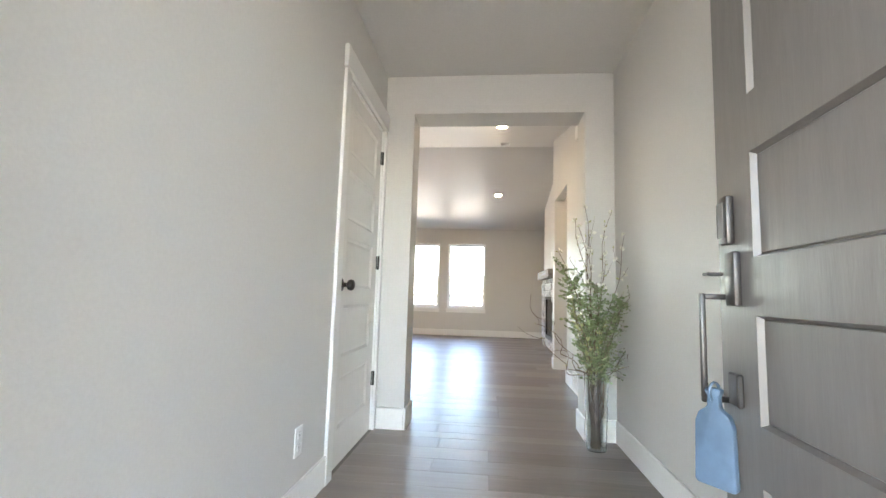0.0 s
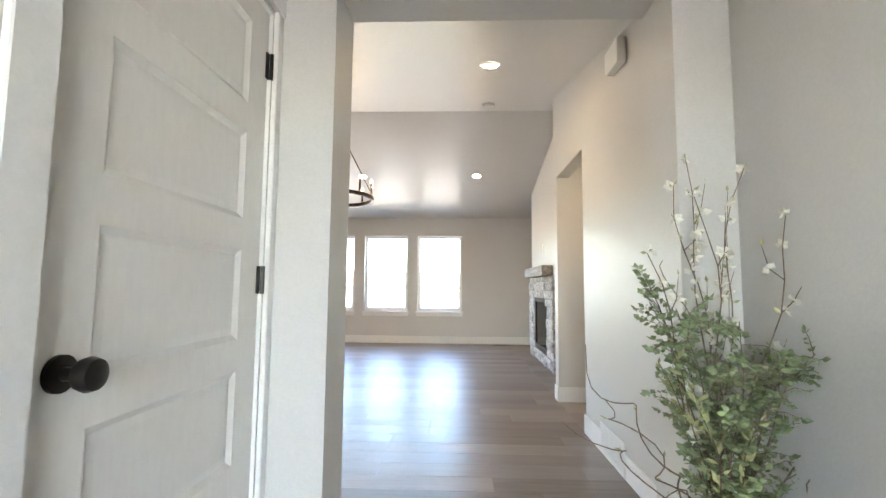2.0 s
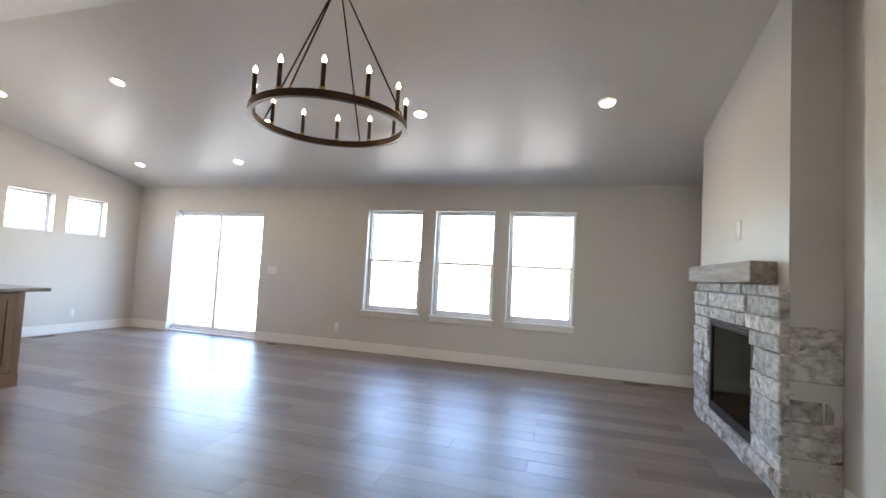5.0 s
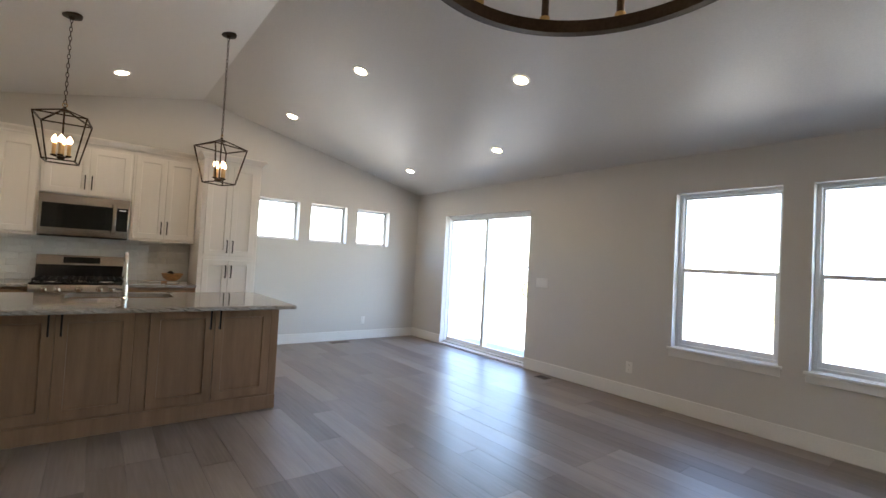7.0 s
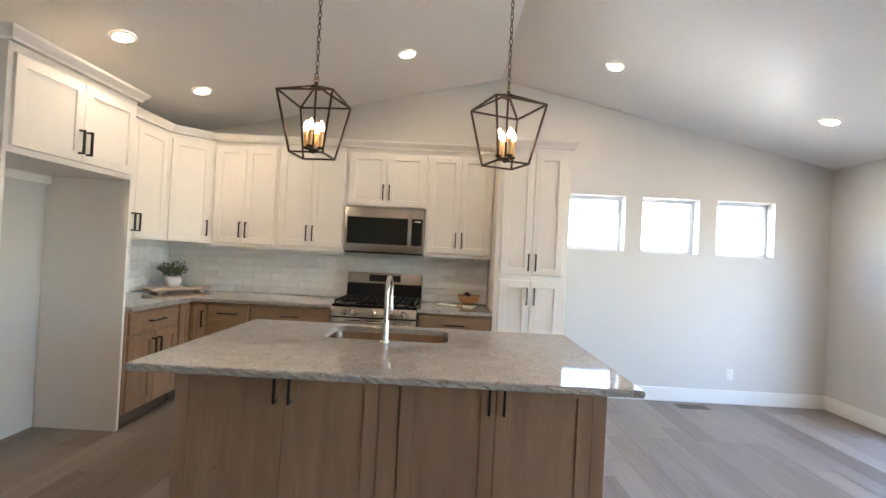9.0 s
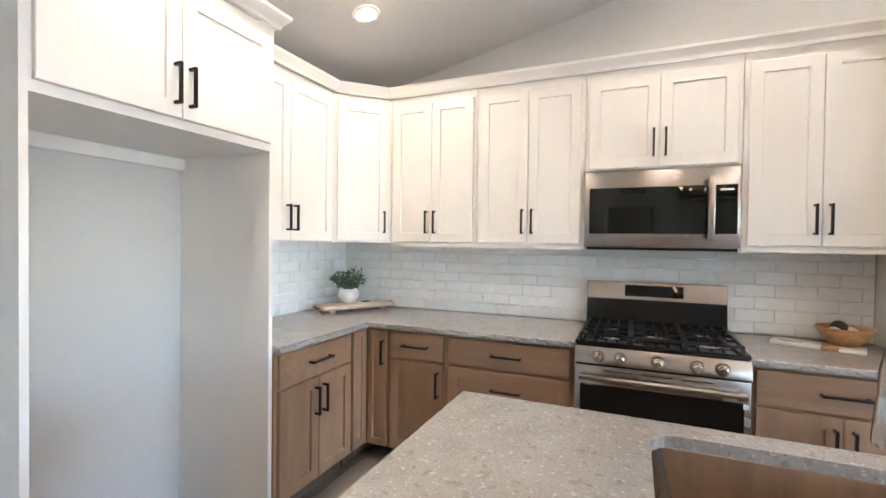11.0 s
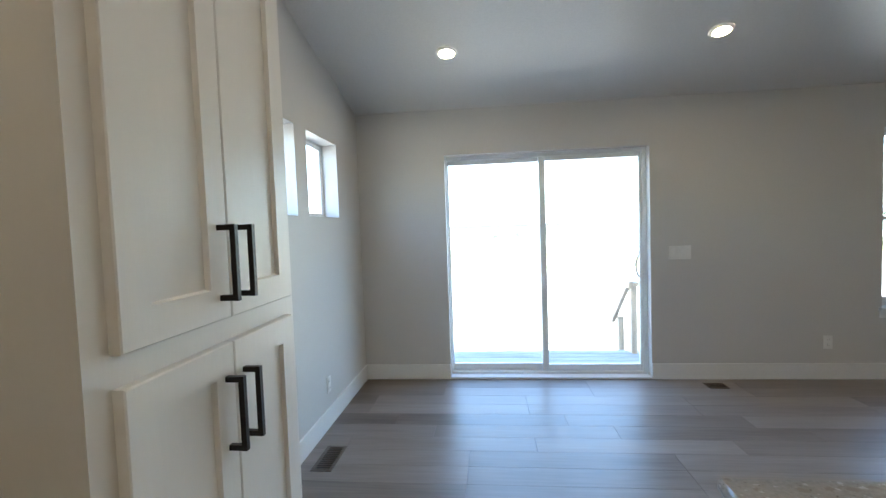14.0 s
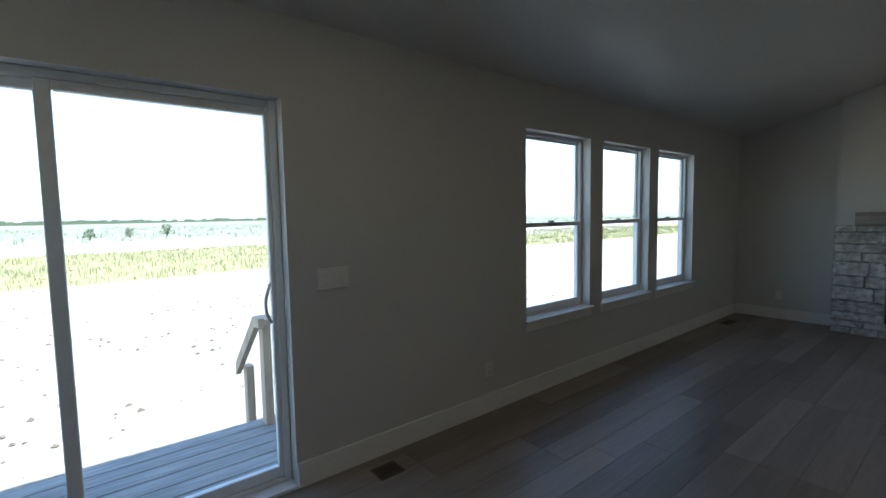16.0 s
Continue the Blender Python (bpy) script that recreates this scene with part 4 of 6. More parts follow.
def crown(name, path, label="white crown moulding along the cabinet tops"):
    """A sloped moulding swept along plan points, standing out to the left of its way."""
    bm = bmesh.new()
    prof = [(0.0, 0.0), (0.012, 0.0), (0.016, 0.015), (0.046, 0.05), (0.05, 0.065), (0.0, 0.065)]
    pts = [Vector((x, y, 0)) for x, y in path]
    rings = []
    for i, p in enumerate(pts):
        d0 = (p - pts[i - 1]).normalized() if i else (pts[1] - p).normalized()
        d1 = (pts[i + 1] - p).normalized() if i < len(pts) - 1 else d0
        n0, n1 = Vector((-d0.y, d0.x, 0)), Vector((-d1.y, d1.x, 0))
        nn = (n0 + n1).normalized()
        k = 1 / max(0.3, nn.dot(n0))
        rings.append([bm.verts.new((p.x + nn.x * o * k, p.y + nn.y * o * k, UP_B + h)) for o, h in prof])
    for a, b in zip(rings, rings[1:]):
        for k in range(6):
            bm.faces.new((a[k], a[(k + 1) % 6], b[(k + 1) % 6], b[k]))
    bm.faces.new(rings[0])
    bm.faces.new(rings[-1][::-1])
    return tagged(new(name, mesh_of(name, bm, CABW)), label, "moulding", kind="structure")


crown("trim_crown", [(0.002, PAN_B), (PAN_X + 0.02, PAN_B), (PAN_X + 0.02, PAN_A), (UP_X + 0.02, PAN_A), (UP_X + 0.02, ay), (bx, by + 0.02), (1.418, by + 0.02),
                     (1.418, -6.195), (2.36, -6.195), (2.36, KIT_Y)])
bm = bmesh.new()
for a, b in ((-6.215, -4.922), (-4.144, -3.494)):
    box(bm, UP_X - 0.02, UP_X + 0.012, a, b, UP_A - 0.022, UP_A - 0.001)
structure("trim_light_rail", bm, CABW, "white light rail under the wall cabinets")

# backsplash tiles in running bond
TW, TH, JOINT = 0.19, 0.0705, 0.003
tile_meshes = {}


def tile_mesh(w, h):
    key = (round(w, 3), round(h, 3))
    if key not in tile_meshes:
        bm = bmesh.new()
        e = 0.004
        lo = [bm.verts.new((x, 0, z)) for x, z in ((0, 0), (w, 0), (w, h), (0, h))]
        hi = [bm.verts.new((x, -0.007, z)) for x, z in ((e, e), (w - e, e), (w - e, h - e), (e, h - e))]
        mid = [bm.verts.new((x, -0.005, z)) for x, z in ((0, 0), (w, 0), (w, h), (0, h))]
        bm.faces.new(hi)
        for a, b in ((lo, mid), (mid, hi)):
            for k in range(4):
                bm.faces.new((a[k], a[(k + 1) % 4], b[(k + 1) % 4], b[k]))
        tile_meshes[key] = mesh_of("tile", bm, TILE)
    return tile_meshes[key]


def tile_field(name, m, length, z0, z1, label, phase):
    ob = structure(name, boxes((0, length, -0.002, 0.0, z0, z1)), GROUT, label)
    ob.matrix_basis = m
    z, row = z0, 0
    while z < z1 - 0.012:
        h = min(TH, z1 - z)
        x = -TW / 2 * (row % 2) - phase
        while x < length:
            a, b = max(0.0, x), min(length, x + TW)
            if b - a > 0.012:
                t = new("tile", tile_mesh(b - a - JOINT, h - JOINT))
                t.location = (a + JOINT / 2, -0.0021, z + JOINT / 2)
                t.rotation_euler = (radians(0.25 * math.sin(row * 7.3 + x * 19)), 0, radians(0.25 * math.cos(row * 3.1 + x * 23)))
                t.parent = ob
            x += TW
        z += TH
        row += 1
    return ob


# ---- range and microwave ----
cooker = thing("gas_range", "stainless steel gas range with black cooktop and oven glass", "range", face_x(0.665, RANGE_A))
W = RANGE_B - RANGE_A
part("body", boxes((0.004, W - 0.004, 0.0, 0.645, 0.03, 0.80), (0.004, W - 0.004, 0.03, 0.645, 0.80, 0.878)), ENAMEL, cooker)
bm = boxes((0.0, W, -0.01, 0.56, 0.879, 0.898))
part("cooktop", rounded(bm, 0.005, 2), ENAMEL, cooker, "black enamel cooktop")
bm = bmesh.new()
prism(bm, [(-0.055, 0.795), (0.0, 0.795), (0.02, 0.877), (-0.03, 0.877)], "x", 0.002, W - 0.002)
panel = part("control_panel", rounded(bm, 0.004, 2), STEEL, cooker)
for x in (0.115, 0.215, W / 2, W - 0.215, W - 0.115):
    k = bmesh.new()
    lathe(k, [(0.029, 0.0), (0.029, 0.006), (0.022, 0.008), (0.020, 0.028), (0.017, 0.031)], segments=20)
    box(k, -0.005, 0.005, -0.019, 0.019, 0.031, 0.037)
    knob = part("knob", k, NICKEL, panel, "round steel burner knob")
    knob.matrix_basis = pose(x, -0.0435, 0.836, 106.5, 0, 0)
door = part("oven_door", rounded(boxes((0.004, W - 0.004, -0.035, -0.001, 0.20, 0.785)), 0.005, 2), STEEL, cooker)
part("oven_window", rounded(boxes((0.03, W - 0.03, -0.0385, -0.0352, 0.215, 0.69)), 0.004, 1), BLACKG, door, "black oven glass")
part("handle", tube(tube(tube(bmesh.new(), [(0.03, -0.085, 0.735), (W * 0.25, -0.094, 0.737), (W / 2, -0.097, 0.738), (W * 0.75, -0.094, 0.737), (W - 0.03, -0.085, 0.735)], 0.0145, 12),
     [(0.045, -0.035, 0.735), (0.045, -0.085, 0.735)], 0.012), [(W - 0.045, -0.035, 0.735), (W - 0.045, -0.085, 0.735)], 0.012), STEEL, door, "curved steel oven handle")
part("vent_slot", boxes(*[(W / 2 - 0.24 + i * 0.17, W / 2 - 0.24 + i * 0.17 + 0.13, -0.0375, -0.0352, 0.760, 0.766) for i in range(3)]), BLACK, door)
part("sticker", boxes((W - 0.034, W - 0.012, -0.0392, -0.0386, 0.665, 0.687)), PLATE, door, "small white energy sticker")
part("drawer", rounded(boxes((0.004, W - 0.004, -0.03, -0.001, 0.06, 0.19)), 0.005, 2), STEEL, cooker)
bm = bmesh.new()
prism(bm, [(0.565, 0.899), (0.64, 0.899), (0.64, 1.148), (0.60, 1.148), (0.585, 1.06)], "x", 0.0, W)
back = part("backguard", bm, ENAMEL, cooker, "black lower backguard")
bm = bmesh.new()
prism(bm, [(0.575, 1.050), (0.586, 1.050), (0.602, 1.152), (0.638, 1.152), (0.638, 1.158), (0.592, 1.158)], "x", -0.001, W + 0.001)
part("backguard_panel", rounded(bm, 0.003, 1), STEEL, back, "slanted stainless control fascia")
bm = bmesh.new()
prism(bm, [(0.5782, 1.072), (0.5805, 1.072), (0.5905, 1.14), (0.5882, 1.14)], "x", W * 0.29, W * 0.71)
part("display", bm, BLACKG, back, "black clock display")
for gx in (0.02, W / 3 + 0.006, W * 2 / 3 + 0.006 - 0.014):
    g = bmesh.new()
    gw = W / 3 - 0.026
    for a in (0.0, gw):
        box(g, gx + a - 0.006 + 0.006, gx + a + 0.006 + 0.006, 0.015, 0.54, 0.918, 0.934)
    for yy in (0.02, 0.15, 0.278, 0.405, 0.535):
        box(g, gx + 0.006, gx + gw + 0.006, yy - 0.005, yy + 0.005, 0.921, 0.934)
    for xx in (0.06, gw / 2, gw - 0.06):
        box(g, gx + xx + 0.001, gx + xx + 0.011, 0.06, 0.24, 0.921, 0.933)
        box(g, gx + xx + 0.001, gx + xx + 0.011, 0.32, 0.50, 0.921, 0.933)
    for xx in (0.006, gw + 0.006):
        for yy in (0.02, 0.535):
            box(g, gx + xx - 0.007, gx + xx + 0.007, yy - 0.007, yy + 0.007, 0.898, 0.92)
    part("grate", g, IRON, cooker, "black cast-iron grate", smooth=None)
for x, y, r in ((0.16, 0.14, 0.045), (0.16, 0.41, 0.038), (W / 2, 0.275, 0.05), (W - 0.16, 0.14, 0.05), (W - 0.16, 0.41, 0.035)):
    burner = part("burner", lathe(bmesh.new(), [(r + 0.012, 0.0), (r + 0.010, 0.006), (r, 0.008)], (x, y, 0.8985)), NICKEL, cooker, "steel burner ring")
    part("burner_cap", lathe(bmesh.new(), [(r * 0.8, 0.0), (r * 0.78, 0.006), (r * 0.7, 0.008)], (x, y, 0.907)), IRON, burner)
for x in (0.05, W - 0.09):
    part("foot", boxes((x, x + 0.04, 0.05, 0.09, 0.0, 0.03)), BLACK, cooker)
    part("foot", boxes((x, x + 0.04, 0.55, 0.59, 0.0, 0.03)), BLACK, cooker)

oven = thing("microwave", "stainless over-the-range microwave with a black glass door", "microwave", face_x(0.35, -4.917, 1.372))
W, H = 0.766, 0.425
part("body", rounded(boxes((0, W, 0.022, 0.347, 0.0, H)), 0.004, 1), STEEL, oven)
door = part("door", rounded(boxes((0.0, W * 0.995, 0.0, 0.0215, 0.0, H)), 0.004, 2), STEEL, oven)
part("door_window", rounded(boxes((0.028, W * 0.80, -0.003, -0.0002, 0.075, H - 0.095)), 0.002, 1), BLACKG, door, "black microwave glass")
part("control_panel", rounded(boxes((W * 0.845, W - 0.018, -0.003, -0.0002, 0.075, H - 0.095)), 0.002, 1), BLACKG, door, "black touch panel")
part("handle", rounded(boxes((W * 0.798, W * 0.842, -0.050, -0.032, 0.040, H - 0.050), (W * 0.812, W * 0.834, -0.033, -0.0002, 0.055, 0.085), (W * 0.812, W * 0.834, -0.033, -0.0002, H - 0.095, H - 0.065)), 0.006, 2), STEEL, door, "upright steel bar handle")
part("display", boxes((W * 0.875, W - 0.035, -0.0036, -0.0031, H - 0.125, H - 0.115)), PLATE, door)
part("vent_grille", boxes((0.01, W - 0.01, 0.03, 0.33, -0.016, -0.001)), BLACK, oven, "black vent underside")

# ---- island ----
ISL = (1.615, 2.835, -5.175, -3.108)
BODY = (1.70, 2.605, -5.10, -3.172)
isle = thing("kitchen_island", "stained alder kitchen island with four shaker doors", "island", face_x(BODY[1], BODY[2]))
IW, ID = BODY[3] - BODY[2], BODY[1] - BODY[0]
part("body", boxes((0, IW, 0.0, 0.02, 0.0, 0.853), (0, 0.02, 0.02, ID, 0.0, 0.853), (IW - 0.02, IW, 0.02, ID, 0.0, 0.853), (0.02, IW - 0.02, ID - 0.02, ID, 0.0, 0.853)), ALDER, isle)
part("base_board", rounded(boxes((-0.006, IW + 0.006, -0.012, -0.0005, 0.0, 0.115)), 0.003, 1), ALDER, isle)
mid = IW / 2
part("end_stile", slab(0.0, 0.065, 0.116, 0.853, 0.012), ALDER, isle)
part("end_stile", slab(IW - 0.065, IW, 0.116, 0.853, 0.012), ALDER, isle)
part("centre_stile", slab(mid - 0.045, mid + 0.045, 0.116, 0.853, 0.012), ALDER, isle)
for x0, x1, side in ((0.068, mid / 2 + 0.009, "r"), (mid / 2 + 0.012, mid - 0.048, "l"), (mid + 0.048, mid * 1.5 - 0.012, "r"), (mid * 1.5 - 0.009, IW - 0.068, "l")):
    front = part("door", shaker(x0, x1, 0.135, 0.835, 0.062), ALDER, isle)
    pull(front, x1 - 0.031 if side == "r" else x0 + 0.031, -0.020, 0.765)
SINK = (1.712, 2.118, -4.60, -3.885)


def round_rect(x0, x1, y0, y1, r, n=6):
    pts = []
    for cx, cy, a in ((x1 - r, y1 - r, 0), (x0 + r, y1 - r, 90), (x0 + r, y0 + r, 180), (x1 - r, y0 + r, 270)):
        pts += [(cx + r * math.cos(radians(a + 90 * k / n)), cy + r * math.sin(radians(a + 90 * k / n))) for k in range(n + 1)]
    return pts


counter("island_countertop", [(ISL[0], ISL[2]), (ISL[1], ISL[2]), (ISL[1], ISL[3]), (ISL[0], ISL[3])], TOP_Z - 0.032, TOP_Z,
        "large polished speckled granite island top with a sink cut-out", hole=round_rect(*SINK, 0.07))
bm = bmesh.new()
rim = round_rect(SINK[0] - 0.004, SINK[1] + 0.004, SINK[2] - 0.004, SINK[3] + 0.004, 0.072)
low = round_rect(SINK[0] + 0.012, SINK[1] - 0.012, SINK[2] + 0.012, SINK[3] - 0.012, 0.06)
outer = round_rect(SINK[0] - 0.02, SINK[1] + 0.02, SINK[2] - 0.02, SINK[3] + 0.02, 0.085)
loops = [[bm.verts.new((x, y, z)) for x, y in pts] for pts, z in ((outer, TOP_Z - 0.0335), (rim, TOP_Z - 0.0335), (low, TOP_Z - 0.235))]
for a, b in zip(loops, loops[1:]):
    for k in range(len(a)):
        bm.faces.new((a[k], a[(k + 1) % len(a)], b[(k + 1) % len(a)], b[k]))
bm.faces.new(loops[-1])
basin = tagged(new("sink", mesh_of("sink", bm, STEEL, 40)), "stainless undermount sink in the island top", "sink")
part("drain", lathe(bmesh.new(), [(0.045, 0.0), (0.045, 0.004), (0.03, 0.002)], ((SINK[0] + SINK[1]) / 2, (SINK[2] + SINK[3]) / 2, TOP_Z - 0.2345)), NICKEL, basin)
tap = thing("faucet", "brushed nickel gooseneck kitchen faucet on the island", "faucet", pose(2.165, -4.232, TOP_Z))
part("base", lathe(bmesh.new(), [(0.028, 0.0), (0.028, 0.004), (0.021, 0.012), (0.0205, 0.085), (0.016, 0.12), (0.0135, 0.125)]), NICKEL, tap)
arc = [(0, 0, 0.12), (0, 0, 0.20), (0, 0, 0.265)] + [(-0.085 + 0.085 * math.cos(radians(a)), 0, 0.265 + 0.085 * math.sin(radians(a))) for a in range(20, 181, 16)]
part("spout", tube(bmesh.new(), arc + [(-0.171, 0, 0.24)], 0.0125, 12), NICKEL, tap)
part("spray_head", tube(bmesh.new(), [(-0.171, 0, 0.24), (-0.172, 0, 0.20), (-0.174, 0, 0.165), (-0.175, 0, 0.15)], [0.0135, 0.0165, 0.0185, 0.017], 12), NICKEL, tap)
part("lever", tube(tube(bmesh.new(), [(0, 0, 0.075), (0, -0.05, 0.078)], 0.0135, 10), [(0, -0.05, 0.078), (0, -0.105, 0.086)], [0.006, 0.005], 8), NICKEL, tap)

# ---- lamps ----
def recessed(x, y):
    tilt = -math.degrees(math.atan(SLOPE)) * (1 if y > RIDGE_Y else -1)
    z = roof_z(y)
    return pose(x, y, z - 0.0015, tilt, 0, 0)


can = thing("recessed_light", "white-rimmed round recessed ceiling light, lit", "ceiling light", recessed(0.92, -0.82), group="recessed ceiling lights")
part("trim_ring", lathe(bmesh.new(), [(0.0535, 0.0), (0.0535, -0.010), (0.074, -0.006), (0.077, 0.0)], segments=28, cap=False), TRIM, can)
part("lens", lathe(bmesh.new(), [(0.053, -0.0085), (0.053, -0.001)], segments=28), CANLIGHT, can, "glowing round diffuser")
for x, y in ((2.75, -0.84), (0.87, -2.59), (2.71, -2.60), (3.93, -1.755), (5.79, -1.76), (7.61, -1.78), (2.72, -4.31), (0.94, -4.33), (1.85, -6.02), (0.93, -6.03), (7.57, -5.45)):
    copy_thing(can, recessed(x, y))
copy_thing(can, pose(9.1, (PASS_A + PASS_B) / 2, WALL_H - 0.0015))
smoke = thing("smoke_detector", "round white smoke detector on the ceiling", "smoke detector", recessed(7.66, -3.93))
part("body", lathe(bmesh.new(), [(0.045, -0.036), (0.062, -0.026), (0.066, -0.004), (0.066, 0.0)], segments=24), PLATE, smoke)


def candle(parent, x, y, z, tall, r, sleeve, bulb=0.045):
    c = part("candle", lathe(bmesh.new(), [(r, 0.0), (r, tall)], (x, y, z), 10), sleeve, parent)
    br = bulb * 0.30
    part("bulb", lathe(bmesh.new(), [(br * 0.55, 0.0), (br, bulb * 0.3), (br * 0.9, bulb * 0.5), (br * 0.4, bulb * 0.85), (br * 0.08, bulb)], (x, y, z + tall), 10), BULB, c, "glowing flame-shaped bulb")
    return c


def lantern(x, y, turn, drop):
    """A tapered open cage on a chain; the origin is the centre of its lower frame."""
    ob = thing("pendant_light", "dark bronze lantern pendant with four lit candle bulbs", "pendant light", pose(x, y, 1.878, 0, 0, turn), group="lantern pendants over the island")
    top, lowr, hgt, r = 0.148, 0.091, 0.307, 0.0062

    def square(k, z):
        return [(k, k, z), (-k, k, z), (-k, -k, z), (k, -k, z)]
    lo, hi = square(lowr, 0.0), square(top, hgt)
    for pts, nm in ((lo, "lower_frame"), (hi, "upper_frame")):
        bm = bmesh.new()
        for i in range(4):
            tube(bm, [pts[i], pts[(i + 1) % 4]], r, 4)
        part(nm, bm, BRONZE, ob)
    for i in range(4):
        part("corner_bar", tube(bmesh.new(), [lo[i], hi[i]], r, 4), BRONZE, ob)
        part("roof_bar", tube(bmesh.new(), [hi[i], (hi[i][0] * 0.12, hi[i][1] * 0.12, hgt + 0.066)], r, 4), BRONZE, ob)
    part("cap", lathe(bmesh.new(), [(0.03, hgt + 0.055), (0.034, hgt + 0.066), (0.012, hgt + 0.078), (0.008, hgt + 0.092)], segments=14), BRONZE, ob)
    part("stem", tube(bmesh.new(), [(0, 0, 0.045), (0, 0, hgt + 0.056)], 0.006, 8), BRONZE, ob)
    hub = part("hub", lathe(bmesh.new(), [(0.008, 0.012), (0.022, 0.022), (0.026, 0.032), (0.012, 0.045)], segments=14), BRONZE, ob)
    arms = bmesh.new()
    for i in range(4):
        a = radians(90 * i)
        cx, cy = 0.042 * math.cos(a), 0.042 * math.sin(a)
        tube(arms, [(0, 0, 0.034), (cx, cy, 0.036)], 0.005, 6)
        lathe(arms, [(0.012, 0.036), (0.019, 0.043), (0.019, 0.046)], (cx, cy, 0), 12)
        candle(ob, cx, cy, 0.0465, 0.085, 0.0115, SLEEVE, 0.06)
    part("arm", arms, BRONZE, hub)
    part("loop", tube(bmesh.new(), [(0.014 * math.cos(t), 0, hgt + 0.104 + 0.014 * math.sin(t)) for t in (k * math.pi / 6 for k in range(12))], 0.003, 6, True), GOLD, ob, "small brass loop")
    z, k = hgt + 0.125, 0
    chain = bmesh.new()
    while z < drop - 0.03:
        pts = [(0.0085 * math.cos(t), 0.0, 0.02 * math.sin(t)) for t in (j * math.pi / 4 for j in range(8))]
        c, s = math.cos(1.57 * k), math.sin(1.57 * k)
        tube(chain, [(px * c, px * s, z + pz) for px, py, pz in pts], 0.0026, 5, True)
        z, k = z + 0.0335, k + 1
    part("chain", chain, BRONZE, ob)
    part("canopy", lathe(bmesh.new(), [(0.012, drop - 0.045), (0.02, drop - 0.03), (0.06, drop - 0.024), (0.064, drop - 0.004)], segments=24), BRONZE, ob)
    return ob


lantern(2.212, -4.668, 85, roof_z(-4.668) - 1.878 + 0.012)
lantern(2.212, -3.628, 22, roof_z(-3.628) - 1.878 + 0.012)

CH = (5.825, -3.53)
ring = thing("chandelier", "dark bronze wagon-wheel chandelier with twelve lit candles", "chandelier", pose(CH[0], CH[1], 2.112))
bm = bmesh.new()
n = 72
rr = [[bm.verts.new((r * math.cos(2 * math.pi * k / n), r * math.sin(2 * math.pi * k / n), z)) for r, z in ((0.462, 0.0), (0.492, 0.0), (0.492, 0.042), (0.462, 0.042))] for k in range(n)]
for k in range(n):
    a, b = rr[k], rr[(k + 1) % n]
    for j in range(4):
        bm.faces.new((a[j], b[j], b[(j + 1) % 4], a[(j + 1) % 4]))
part("ring", bm, BRONZE, ring, smooth=50)
for k in range(12):
    a = radians(25 + 30 * k)
    x, y = 0.477 * math.cos(a), 0.477 * math.sin(a)
    cup = part("cup", lathe(bmesh.new(), [(0.013, 0.0425), (0.018, 0.05), (0.018, 0.056)], (x, y, 0), 12), GOLD, ring, "small brass candle cup")
    candle(ring, x, y, 0.0565, 0.135, 0.0125, BRONZE, 0.048)
hub_z = roof_z(CH[1]) - 2.112
for k in range(4):
    a = radians(4 + 90 * k)
    x, y = 0.477 * math.cos(a), 0.477 * math.sin(a)
    rod = part("rod", tube(bmesh.new(), [(x, y, 0.06), (x * 0.08, y * 0.08, hub_z - 0.19)], 0.0055, 6), BRONZE, ring)
    part("rod_eye", tube(bmesh.new(), [(x, y, 0.0425), (x, y, 0.062)], 0.008, 8), GOLD, rod, "brass rod end")
part("hub", lathe(bmesh.new(), [(0.02, hub_z - 0.215), (0.05, hub_z - 0.205), (0.052, hub_z - 0.185), (0.03, hub_z - 0.175), (0.012, hub_z - 0.165), (0.012, hub_z - 0.09)], segments=20), GOLD, ring, "brass hub")
part("canopy", lathe(bmesh.new(), [(0.02, hub_z - 0.10), (0.05, hub_z - 0.085), (0.062, hub_z - 0.07), (0.062, hub_z - 0.052)], segments=24), BRONZE, ring)
part("mounting_block", rounded(boxes((-0.13, 0.13, -0.13, 0.13, hub_z - 0.052, hub_z + 0.02)), 0.004, 1), TRIM, ring, "square white ceiling block")


# ---- fireplace ----
FP_X, FP_A, FP_B = 8.55, -1.08, -2.95
FPW = FP_A - FP_B
HX0, HX1, HZ0, HZ1 = 0.455, 1.43, 0.155, 0.94
STONE_TOP = 1.25
bm = bmesh.new()
prism(bm, [(FP_A - 0.012, 0.0), (FP_A - 0.012, roof_z(FP_A) + 0.02), (FP_B + 0.012, roof_z(FP_B) + 0.02), (FP_B + 0.012, 0.0), (FP_A - HX1 - 0.002, 0.0),
           (FP_A - HX1 - 0.002, HZ1 + 0.005), (FP_A - HX0 + 0.002, HZ1 + 0.005), (FP_A - HX0 + 0.002, 0.0)], "x", FP_X + 0.03, LIVING_X - 0.002)
structure("wall_chimney_breast", bm, WALL, "greige chimney breast over the stone fireplace")
hearth = thing("fireplace", "pale stacked-stone gas fireplace with a dark glass front", "fireplace", pose(FP_X, FP_A, 0, 0, 0, -90))
rng = random.Random(42)


